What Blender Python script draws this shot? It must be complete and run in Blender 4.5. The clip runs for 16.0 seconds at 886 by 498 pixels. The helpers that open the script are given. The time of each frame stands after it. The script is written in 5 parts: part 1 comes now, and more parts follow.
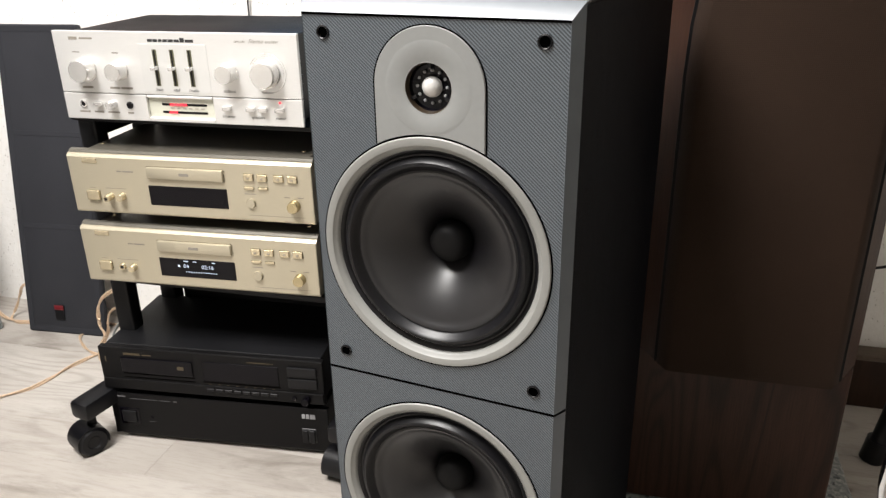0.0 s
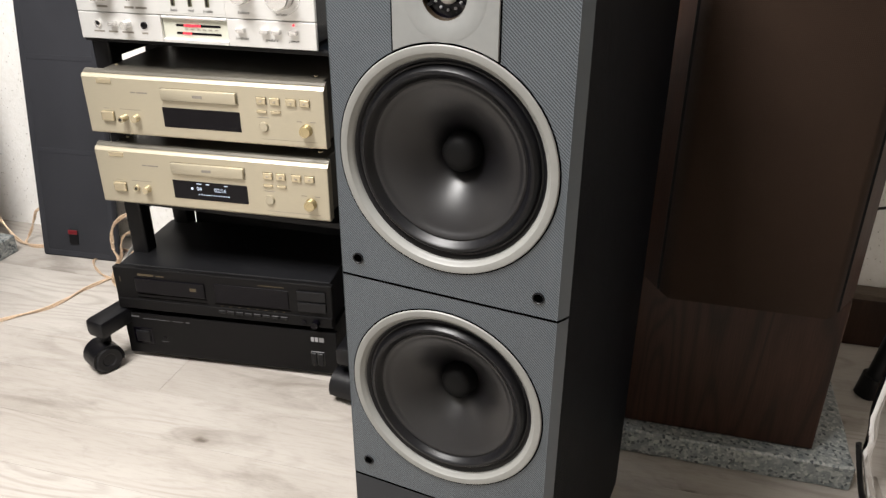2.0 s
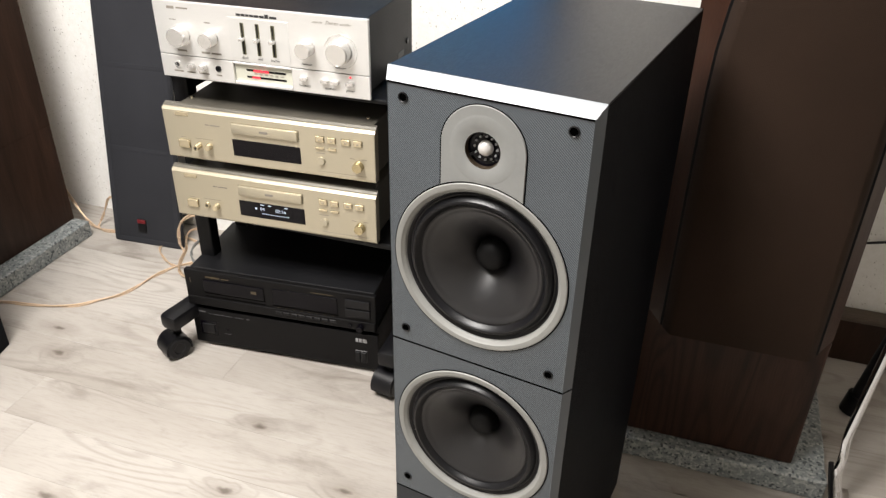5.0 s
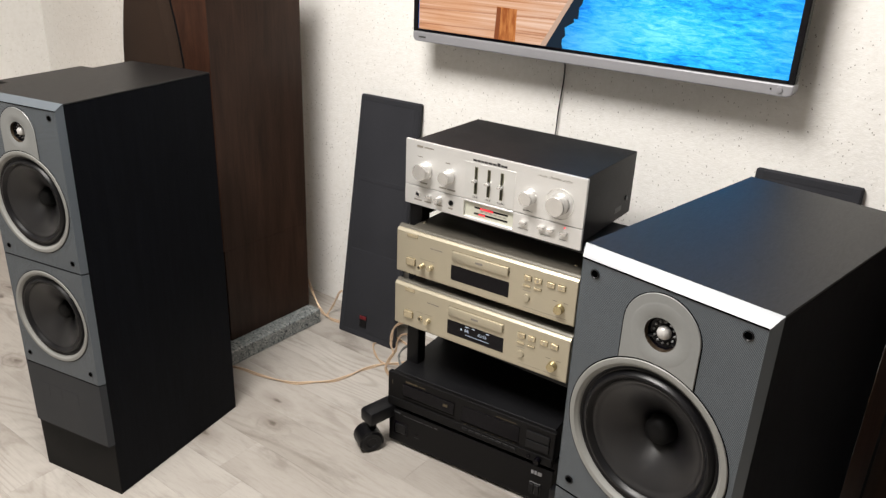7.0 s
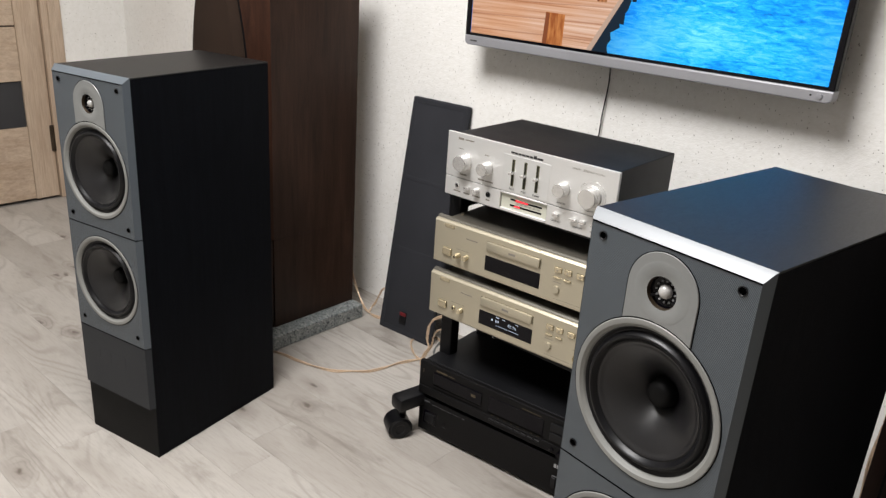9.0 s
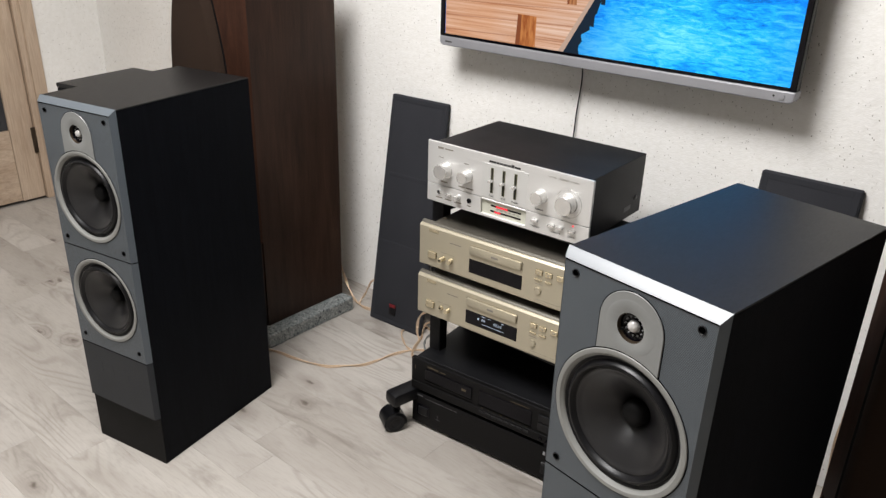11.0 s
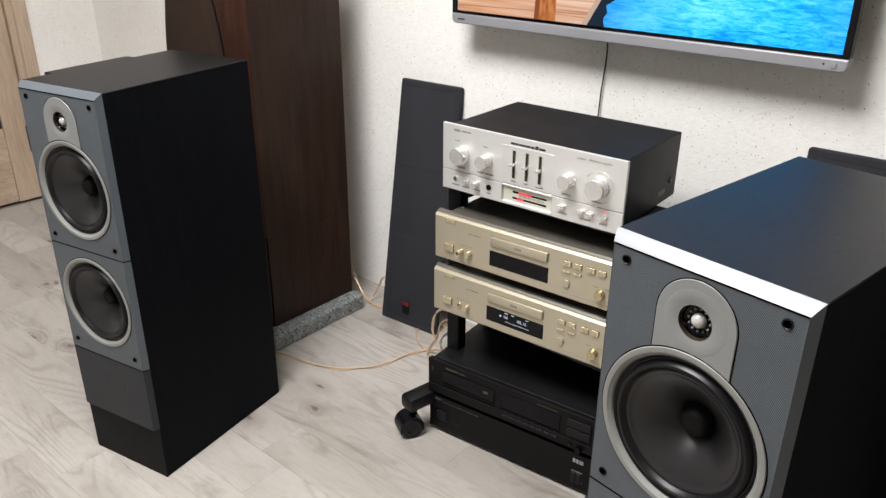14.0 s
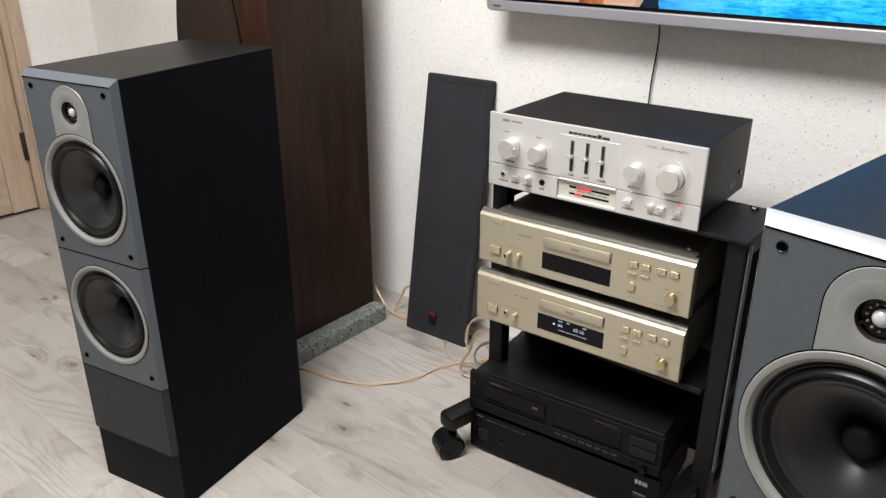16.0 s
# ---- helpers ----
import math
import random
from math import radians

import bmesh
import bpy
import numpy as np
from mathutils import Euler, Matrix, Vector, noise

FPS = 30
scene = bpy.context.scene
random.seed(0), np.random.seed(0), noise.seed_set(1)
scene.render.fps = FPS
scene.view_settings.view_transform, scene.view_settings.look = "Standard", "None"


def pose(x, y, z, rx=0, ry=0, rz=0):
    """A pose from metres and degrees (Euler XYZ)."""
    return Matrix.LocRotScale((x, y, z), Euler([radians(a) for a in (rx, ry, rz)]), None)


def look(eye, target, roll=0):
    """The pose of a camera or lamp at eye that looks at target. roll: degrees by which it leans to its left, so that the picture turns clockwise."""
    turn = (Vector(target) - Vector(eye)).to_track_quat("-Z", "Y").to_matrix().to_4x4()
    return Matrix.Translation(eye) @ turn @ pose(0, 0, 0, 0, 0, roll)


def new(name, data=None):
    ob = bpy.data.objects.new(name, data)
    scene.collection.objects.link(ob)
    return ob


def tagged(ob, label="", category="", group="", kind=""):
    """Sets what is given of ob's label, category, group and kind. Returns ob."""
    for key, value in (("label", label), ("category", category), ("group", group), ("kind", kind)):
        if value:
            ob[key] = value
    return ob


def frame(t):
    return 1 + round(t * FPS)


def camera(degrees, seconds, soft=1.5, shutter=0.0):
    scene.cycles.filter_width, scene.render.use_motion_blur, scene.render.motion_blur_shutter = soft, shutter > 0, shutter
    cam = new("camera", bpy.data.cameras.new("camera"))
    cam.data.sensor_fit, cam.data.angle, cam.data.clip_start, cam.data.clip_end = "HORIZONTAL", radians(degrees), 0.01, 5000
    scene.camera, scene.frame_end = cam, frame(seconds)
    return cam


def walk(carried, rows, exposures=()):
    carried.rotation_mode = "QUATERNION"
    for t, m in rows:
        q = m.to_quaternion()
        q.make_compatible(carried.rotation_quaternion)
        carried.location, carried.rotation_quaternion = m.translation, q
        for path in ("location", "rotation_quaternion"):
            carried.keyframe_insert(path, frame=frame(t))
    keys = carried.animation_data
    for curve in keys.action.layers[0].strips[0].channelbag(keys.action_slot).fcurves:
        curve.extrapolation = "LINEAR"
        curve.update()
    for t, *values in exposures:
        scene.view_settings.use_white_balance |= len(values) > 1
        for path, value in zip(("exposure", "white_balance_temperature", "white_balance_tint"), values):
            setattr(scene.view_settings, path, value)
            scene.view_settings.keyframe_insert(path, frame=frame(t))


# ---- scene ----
cam = camera(59.3, 16.0, soft=1.4)
PATH = [
    (0, (0.042, 0.045, 0.946), (-0.431, 1.826, 0.168), -1.0),
    (0.5, (0.043, 0.041, 0.936), (-0.437, 1.813, 0.142), -0.9),
    (1, (0.046, 0.036, 0.929), (-0.438, 1.795, 0.111), -0.6),
    (1.5, (0.046, 0.024, 0.926), (-0.435, 1.77, 0.078), -0.4),
    (2, (0.047, 0.013, 0.923), (-0.429, 1.734, 0.023), 0.1),
    (2.5, (0.049, 0.003, 0.917), (-0.425, 1.709, -0.013), 0.5),
    (3, (0.049, -0.002, 0.912), (-0.424, 1.678, -0.064), 0.5),
    (3.2, (0.05, -0.006, 0.911), (-0.418, 1.659, -0.094), 0.6),
    (5.3, (0.066, -0.084, 1.179), (-0.503, 1.533, 0.149), 1.2),
    (5.5, (0.061, -0.093, 1.194), (-0.552, 1.527, 0.194), 1.3),
    (6, (0.044, -0.11, 1.208), (-0.617, 1.52, 0.255), 1.9),
    (6.5, (0.07, -0.115, 1.23), (-0.739, 1.484, 0.343), 1.5),
    (7, (0.12, -0.115, 1.235), (-0.959, 1.373, 0.447), 2.4),
    (7.5, (0.137, -0.111, 1.232), (-1.061, 1.318, 0.508), 2.9),
    (8, (0.163, -0.109, 1.201), (-1.11, 1.29, 0.549), 3.6),
    (8.5, (0.198, -0.125, 1.177), (-1.06, 1.281, 0.512), 4.0),
    (9, (0.213, -0.143, 1.173), (-1.003, 1.27, 0.449), 3.9),
    (9.2, (0.218, -0.145, 1.18), (-0.99, 1.263, 0.434), 3.7),
    (11.3, (0.227, -0.171, 1.303), (-0.909, 1.243, 0.461), 0.8),
    (11.5, (0.212, -0.197, 1.297), (-0.887, 1.234, 0.434), 0.7),
    (12, (0.178, -0.257, 1.3), (-0.833, 1.232, 0.428), 0.1),
    (12.5, (0.156, -0.259, 1.278), (-0.814, 1.271, 0.432), -0.7),
    (13, (0.141, -0.252, 1.269), (-0.824, 1.281, 0.42), -1.3),
    (13.5, (0.131, -0.187, 1.25), (-0.895, 1.305, 0.399), -1.5),
    (14, (0.131, -0.08, 1.227), (-1.042, 1.313, 0.402), 0.4),
    (14.5, (0.13, -0.007, 1.207), (-1.142, 1.312, 0.405), 0.5),
    (15, (0.096, 0.004, 1.184), (-1.204, 1.311, 0.407), 0.1),
    (15.5, (0.026, -0.018, 1.159), (-1.206, 1.347, 0.372), -0.0),
    (16, (-0.041, -0.056, 1.143), (-1.202, 1.367, 0.351), -0.0),
]
EXPOSURES = [(0.0, 0.54, 6640, 10), (1.5, 0.58, 6640, 10), (3.2, 0.58, 6640, 10), (5.3, 0.48, 6750, 10), (6.0, 0.21, 6720, 10), (6.6, 0.06, 6760, 10), (7.2, 0.02, 6780, 10), (8.0, 0.0, 6700, 10), (9.2, -0.12, 6520, 10), (12.0, -0.12, 6500, 10), (14.2, 0.03, 6480, 10), (16.0, -0.03, 6500, 10)]
walk(cam, [(t, look(eye, target, roll)) for t, eye, target, roll in PATH], EXPOSURES)

# ---- world, light, exposure ----
world = bpy.data.worlds.new("world")
scene.world = world
world.use_nodes = True
wbg = world.node_tree.nodes["Background"]
wbg.inputs[0].default_value = (0.9, 0.93, 1.0, 1)
wbg.inputs[1].default_value = 0.02


def lamp(name, x, y, z, size, watts, color, rx=0, rz=0):
    data = bpy.data.lights.new(name, "AREA")
    data.shape, data.size, data.energy, data.color = "DISK", size, watts, color
    ob = new(name, data)
    ob.matrix_world = pose(x, y, z, rx, 0, rz)
    return ob


# ceiling lamp over the middle of the room
lamp("ceiling_light", -0.90, 0.12, 2.48, 1.0, 99, (1.0, 0.985, 0.98))

# ---- materials ----
MATS = {}


class Tree:
    """Small helper round a material's node tree."""

    def __init__(self, name):
        self.m = bpy.data.materials.new(name)
        self.m.use_nodes = True
        self.t = self.m.node_tree
        self.bsdf = self.t.nodes["Principled BSDF"]
        self.co = self.add("ShaderNodeTexCoord").outputs["Object"]
        MATS[name] = self.m

    def add(self, kind, **kw):
        n = self.t.nodes.new(kind)
        for k, v in kw.items():
            setattr(n, k, v)
        return n

    def link(self, a, b):
        self.t.links.new(a, b)

    def mapped(self, scale=(1, 1, 1), rot=(0, 0, 0), co=None):
        n = self.add("ShaderNodeMapping")
        n.inputs["Scale"].default_value = scale
        n.inputs["Rotation"].default_value = [radians(a) for a in rot]
        self.link(co or self.co, n.inputs["Vector"])
        return n.outputs[0]

    def noise(self, scale, detail=3, rough=0.55, co=None, distort=0.0):
        n = self.add("ShaderNodeTexNoise")
        n.inputs["Scale"].default_value = scale
        n.inputs["Detail"].default_value = detail
        n.inputs["Roughness"].default_value = rough
        n.inputs["Distortion"].default_value = distort
        self.link(co or self.co, n.inputs["Vector"])
        return n.outputs["Fac"]

    def ramp(self, fac, stops):
        n = self.add("ShaderNodeValToRGB")
        els = n.color_ramp.elements
        while len(els) < len(stops):
            els.new(0.5)
        for e, (p, c) in zip(els, stops):
            e.position = p
            e.color = (*c, 1) if len(c) == 3 else c
        self.link(fac, n.inputs[0])
        return n.outputs[0]

    def mix(self, a, b, fac=0.5, blend="MIX"):
        n = self.add("ShaderNodeMix", data_type="RGBA", blend_type=blend)
        for sock, val in ((n.inputs[0], fac), (n.inputs[6], a), (n.inputs[7], b)):
            if isinstance(val, (int, float)):
                sock.default_value = val
            elif isinstance(val, tuple):
                sock.default_value = (*val, 1)
            else:
                self.link(val, sock)
        return n.outputs[2]

    def math(self, op, a, b=0.0):
        n = self.add("ShaderNodeMath", operation=op)
        for sock, val in ((n.inputs[0], a), (n.inputs[1], b)):
            if isinstance(val, (int, float)):
                sock.default_value = val
            else:
                self.link(val, sock)
        return n.outputs[0]

    def bump(self, h, strength=0.3, dist=0.001):
        n = self.add("ShaderNodeBump")
        n.inputs["Strength"].default_value = strength
        n.inputs["Distance"].default_value = dist
        self.link(h, n.inputs["Height"])
        self.link(n.outputs[0], self.bsdf.inputs["Normal"])

    def set(self, color=None, rough=None, metal=0.0, spec=0.5):
        for key, val in (("Base Color", color), ("Roughness", rough), ("Metallic", metal), ("Specular IOR Level", spec)):
            if val is None:
                continue
            sock = self.bsdf.inputs[key]
            if isinstance(val, (int, float)):
                sock.default_value = val
            elif isinstance(val, tuple):
                sock.default_value = (*val, 1)
            else:
                self.link(val, sock)


def plain(name, c, rough=0.5, metal=0.0, var=0.08, big=6.0, fine=180.0, bump=0.0, spec=0.5):
    """A painted, moulded or metal surface with faint blotches, fine grain and uneven gloss."""
    T = Tree(name)
    a = T.noise(big, 4)
    b = T.noise(fine, 2)
    lo, hi = tuple(x * (1 - var) for x in c), tuple(min(1, x * (1 + var)) for x in c)
    col = T.ramp(a, [(0.3, lo), (0.7, hi)])
    col = T.mix(col, T.ramp(b, [(0.3, (1 - var,) * 3), (0.7, (1, 1, 1))]), 0.7, "MULTIPLY")
    r = T.ramp(a, [(0.25, (max(0.03, rough * 0.88),) * 3), (0.75, (min(1, rough * 1.12),) * 3)])
    T.set(col, r, metal, spec)
    if bump:
        T.bump(b, bump, 0.0006)
    return T.m


def glow(name, c, strength):
    T = Tree(name)
    T.set((0.004, 0.004, 0.004), 0.3, 0, 0.1)
    T.bsdf.inputs["Emission Color"].default_value = (*c, 1)
    T.bsdf.inputs["Emission Strength"].default_value = strength
    return T.m


def wood(name, dark, light, scale=(14, 14, 1.2), rough=0.45, contrast=0.5, bump=0.15, spec=0.4, blotch=0.82):
    """Wood with grain along local z."""
    T = Tree(name)
    co = T.mapped(scale)
    g = T.noise(3.0, 8, 0.65, co, 0.6)
    f = T.noise(14.0, 5, 0.7, T.mapped((scale[0] * 3, scale[1] * 3, scale[2] * 0.8)))
    big = T.noise(2.0, 2)
    col = T.ramp(g, [(0.5 - contrast / 2, dark), (0.5 + contrast / 2, light)])
    col = T.mix(col, T.ramp(f, [(0.3, (0.62, 0.6, 0.58)), (0.62, (1, 1, 1))]), 0.75, "MULTIPLY")
    col = T.mix(col, T.ramp(big, [(0.3, (blotch, blotch * 0.98, blotch * 0.98)), (0.7, (1, 1, 1))]), 0.8, "MULTIPLY")
    T.set(col, T.ramp(f, [(0.3, (rough * 1.2,) * 3), (0.7, (rough * 0.9,) * 3)]), 0, spec)
    T.bump(f, bump, 0.0008)
    return T.m


def mat_wallpaper():
    """White embossed wallpaper with sparse dark flecks."""
    T = Tree("wallpaper")
    a = T.noise(55, 5, 0.7)
    b = T.noise(3, 2)
    col = T.ramp(b, [(0.3, (0.83, 0.815, 0.785)), (0.7, (0.895, 0.88, 0.85))])
    col = T.mix(col, T.ramp(a, [(0.34, (0.93, 0.925, 0.91)), (0.6, (1, 1, 1))]), 0.8, "MULTIPLY")
    fleck = T.add("ShaderNodeTexVoronoi")
    fleck.inputs["Scale"].default_value = 135
    fleck.inputs["Randomness"].default_value = 1
    co = T.mapped((1.0, 1.0, 0.7), (0, 20, 0))
    wob = T.add("ShaderNodeVectorMath", operation="ADD")
    nz = T.add("ShaderNodeTexNoise")
    nz.inputs["Scale"].default_value = 90
    sc = T.add("ShaderNodeVectorMath", operation="SCALE")
    sc.inputs["Scale"].default_value = 0.016
    T.link(nz.outputs["Color"], sc.inputs[0])
    T.link(co, wob.inputs[0])
    T.link(sc.outputs[0], wob.inputs[1])
    T.link(wob.outputs[0], fleck.inputs["Vector"])
    near = T.ramp(fleck.outputs["Distance"], [(0.10, (1, 1, 1)), (0.20, (0, 0, 0))])
    sep = T.add("ShaderNodeSeparateColor")
    T.link(fleck.outputs["Color"], sep.inputs[0])
    some = T.math("GREATER_THAN", sep.outputs[0], 0.42)
    fac = T.math("MULTIPLY", T.math("MULTIPLY", near, some), T.math("MULTIPLY", sep.outputs[1], 1.0))
    col = T.mix(col, (0.24, 0.21, 0.18), fac)
    T.set(col, 0.8, 0, 0.25)
    T.bump(T.math("ADD", a, T.math("MULTIPLY", T.noise(160, 3), 0.5)), 0.45, 0.0028)
    return T.m


def mat_plank():
    """Bleached grey oak laminate, grain along x, with knots; every plank has its own figure."""
    T = Tree("grey_oak_laminate")
    info = T.add("ShaderNodeObjectInfo")
    off = T.add("ShaderNodeCombineXYZ")
    T.link(T.math("MULTIPLY", info.outputs["Random"], 37.0), off.inputs[0])
    T.link(T.math("MULTIPLY", info.outputs["Random"], 91.0), off.inputs[1])
    co = T.add("ShaderNodeVectorMath", operation="ADD")
    T.link(T.co, co.inputs[0])
    T.link(off.outputs[0], co.inputs[1])
    v = co.outputs[0]
    # knots: cells with a few dark centres and grey halos
    nz = T.add("ShaderNodeTexNoise")
    nz.inputs["Scale"].default_value = 26
    T.link(v, nz.inputs["Vector"])
    sc = T.add("ShaderNodeVectorMath", operation="SCALE")
    sc.inputs["Scale"].default_value = 0.028
    T.link(nz.outputs["Color"], sc.inputs[0])
    wv = T.add("ShaderNodeVectorMath", operation="ADD")
    T.link(v, wv.inputs[0])
    T.link(sc.outputs[0], wv.inputs[1])
    knot = T.add("ShaderNodeTexVoronoi", voronoi_dimensions="2D")
    knot.inputs["Scale"].default_value = 1.0
    T.link(T.mapped((3.4, 7.2, 1), co=wv.outputs[0]), knot.inputs["Vector"])
    sep = T.add("ShaderNodeSeparateColor")
    T.link(knot.outputs["Color"], sep.inputs[0])
    some = T.math("GREATER_THAN", sep.outputs[0], 0.48)
    pupil = T.math("MULTIPLY", T.ramp(knot.outputs["Distance"], [(0.02, (1, 1, 1)), (0.065, (0, 0, 0))]), some)
    halo = T.math("MULTIPLY", T.ramp(knot.outputs["Distance"], [(0.04, (1, 1, 1)), (0.26, (0, 0, 0))]), some)
    # cathedral figure that bends round the knots, strong only in patches
    warp = T.noise(1.0, 2, 0.4, T.mapped((1.0, 5.2, 1), co=v), 0.25)
    warp = T.math("ADD", warp, T.math("MULTIPLY", halo, 0.10))
    rings = T.math("ADD", T.math("MULTIPLY", T.math("SINE", T.math("MULTIPLY", warp, 135.0)), 0.5), 0.5)
    patch = T.ramp(T.noise(1.0, 3, 0.5, T.mapped((2.0, 7.0, 1), co=v)), [(0.46, (0.06, 0.06, 0.06)), (0.62, (0.75, 0.75, 0.75))])
    fibre = T.noise(26.0, 4, 0.65, T.mapped((0.9, 9, 1), co=v))
    base = T.noise(1.0, 4, 0.5, T.mapped((1.6, 4.5, 1), co=v), 0.4)
    blot = T.noise(1.0, 6, 0.7, T.mapped((4.0, 10, 1), co=v), 0.4)
    col = T.ramp(base, [(0.30, (0.352, 0.324, 0.292)), (0.50, (0.414, 0.386, 0.353)), (0.70, (0.472, 0.445, 0.412))])
    col = T.mix(col, T.mix((1.0, 1.0, 1.0), T.ramp(rings, [(0.0, (0.77, 0.755, 0.74)), (0.40, (1, 1, 1)), (1.0, (1.03, 1.03, 1.03))]), patch), 1.0, "MULTIPLY")
    col = T.mix(col, T.ramp(fibre, [(0.30, (0.82, 0.81, 0.80)), (0.52, (1, 1, 1))]), 0.65, "MULTIPLY")
    col = T.mix(col, T.ramp(blot, [(0.32, (0.62, 0.60, 0.58)), (0.47, (1, 1, 1))]), 0.62, "MULTIPLY")
    col = T.mix(col, T.mix((1.0, 1.0, 1.0), (0.70, 0.675, 0.655), halo), 0.8, "MULTIPLY")
    col = T.mix(col, (0.11, 0.09, 0.075), T.math("MULTIPLY", pupil, 0.85))
    tint = T.ramp(info.outputs["Random"], [(0.0, (0.84, 0.825, 0.81)), (0.6, (1.0, 1.0, 1.0)), (1.0, (1.07, 1.07, 1.065))])
    col = T.mix(col, tint, 1.0, "MULTIPLY")
    T.set(col, T.ramp(fibre, [(0.3, (0.48,) * 3), (0.7, (0.36,) * 3)]), 0, 0.4)
    T.bump(fibre, 0.12, 0.0006)
    return T.m


def mat_ribbed():
    """Blue-grey moulded plastic with fine slanting ribs."""
    T = Tree("ribbed_grey_plastic")
    w = T.add("ShaderNodeTexWave", wave_type="BANDS", bands_direction="X")
    w.inputs["Scale"].default_value = 1.0
    w.inputs["Distortion"].default_value = 0.0
    T.link(T.mapped((148, 148, 148), (0, 48, 0)), w.inputs["Vector"])
    n = T.noise(9, 4)
    col = T.ramp(w.outputs["Fac"], [(0.25, (0.028, 0.034, 0.040)), (0.75, (0.102, 0.119, 0.136))])
    col = T.mix(col, T.ramp(n, [(0.3, (0.9, 0.9, 0.9)), (0.7, (1, 1, 1))]), 0.8, "MULTIPLY")
    T.set(col, 0.42, 0, 0.5)
    T.bump(w.outputs["Fac"], 0.25, 0.0006)
    return T.m


def mat_granite():
    T = Tree("speckled_granite")
    v = T.add("ShaderNodeTexVoronoi")
    v.inputs["Scale"].default_value = 205
    T.link(T.mapped((1, 1, 1), (10, 20, 30)), v.inputs["Vector"])
    sep = T.add("ShaderNodeSeparateColor")
    T.link(v.outputs["Color"], sep.inputs[0])
    col = T.ramp(sep.outputs[0], [(0.0, (0.045, 0.052, 0.056)), (0.08, (0.08, 0.092, 0.096)), (0.15, (0.19, 0.207, 0.210)), (0.62, (0.25, 0.265, 0.26)), (0.8, (0.33, 0.34, 0.325)), (1.0, (0.40, 0.405, 0.38))])
    col = T.mix(col, T.ramp(T.noise(60, 4), [(0.35, (0.6, 0.64, 0.66)), (0.6, (1, 1, 1))]), 0.7, "MULTIPLY")
    T.set(col, T.ramp(T.noise(25, 3), [(0.3, (0.35,) * 3), (0.7, (0.7,) * 3)]), 0, 0.5)
    T.bump(T.noise(120, 4), 0.3, 0.001)
    return T.m


def mat_cloth(name, c, rough=0.9, scale=900):
    T = Tree(name)
    w1 = T.add("ShaderNodeTexWave", bands_direction="X")
    w2 = T.add("ShaderNodeTexWave", bands_direction="Z")
    for w in (w1, w2):
        w.inputs["Scale"].default_value = scale / 6.3
        w.inputs["Distortion"].default_value = 0.4
        T.link(T.co, w.inputs["Vector"])
    weave = T.math("MULTIPLY", w1.outputs["Fac"], w2.outputs["Fac"])
    n = T.noise(5, 4)
    col = T.ramp(n, [(0.3, tuple(x * 0.86 for x in c)), (0.7, tuple(x * 1.12 for x in c))])
    col = T.mix(col, T.ramp(weave, [(0.0, (0.72, 0.72, 0.72)), (0.6, (1.1, 1.1, 1.1))]), 0.7, "MULTIPLY")
    T.set(col, rough, 0, 0.2)
    T.bump(weave, 0.3, 0.0006)
    return T.m


def mat_brushed(name, c, rough, metal):
    """Metal brushed along local x."""
    T = Tree(name)
    g = T.noise(30, 4, 0.6, T.mapped((2, 60, 60)))
    b = T.noise(5, 3)
    col = T.ramp(g, [(0.3, tuple(x * 0.93 for x in c)), (0.7, c)])
    col = T.mix(col, T.ramp(b, [(0.3, (0.95, 0.95, 0.95)), (0.7, (1, 1, 1))]), 0.7, "MULTIPLY")
    T.set(col, T.ramp(g, [(0.3, (rough * 1.15,) * 3), (0.7, (rough * 0.9,) * 3)]), metal, 0.5)
    T.bump(g, 0.06, 0.0004)
    return T.m


def mat_water(name="sea_picture"):
    """The lit picture of turquoise water on the screen."""
    T = Tree(name)
    n = T.noise(12, 8, 0.75, T.mapped((2.0, 1.0, 9.0), (0, 8, 0)), 0.8)
    wide = T.noise(3.2, 2, 0.5, T.mapped((1.0, 1.0, 1.8)))
    g = T.add("ShaderNodeSeparateXYZ")
    T.link(T.co, g.inputs[0])
    base = T.ramp(T.math("ADD", T.math("MULTIPLY", n, 0.55), T.math("MULTIPLY", wide, 0.45)), [(0.36, (0.0, 0.10, 0.50)), (0.45, (0.0, 0.29, 0.84)), (0.52, (0.02, 0.50, 0.98)), (0.62, (0.16, 0.72, 1.03)), (0.74, (0.32, 0.86, 1.05))])
    side = T.ramp(g.outputs[0], [(0.40, (0.04, 0.20, 0.45)), (0.52, (0.28, 0.60, 0.90)), (0.66, (1, 1, 1)), (0.84, (0.9, 1, 1)), (0.95, (0.3, 0.6, 1))])
    col = T.mix(base, side, 0.8, "MULTIPLY")
    T.set((0.004, 0.004, 0.004), 0.25, 0, 0.1)
    T.link(col, T.bsdf.inputs["Emission Color"])
    T.bsdf.inputs["Emission Strength"].default_value = 1.32
    return T.m


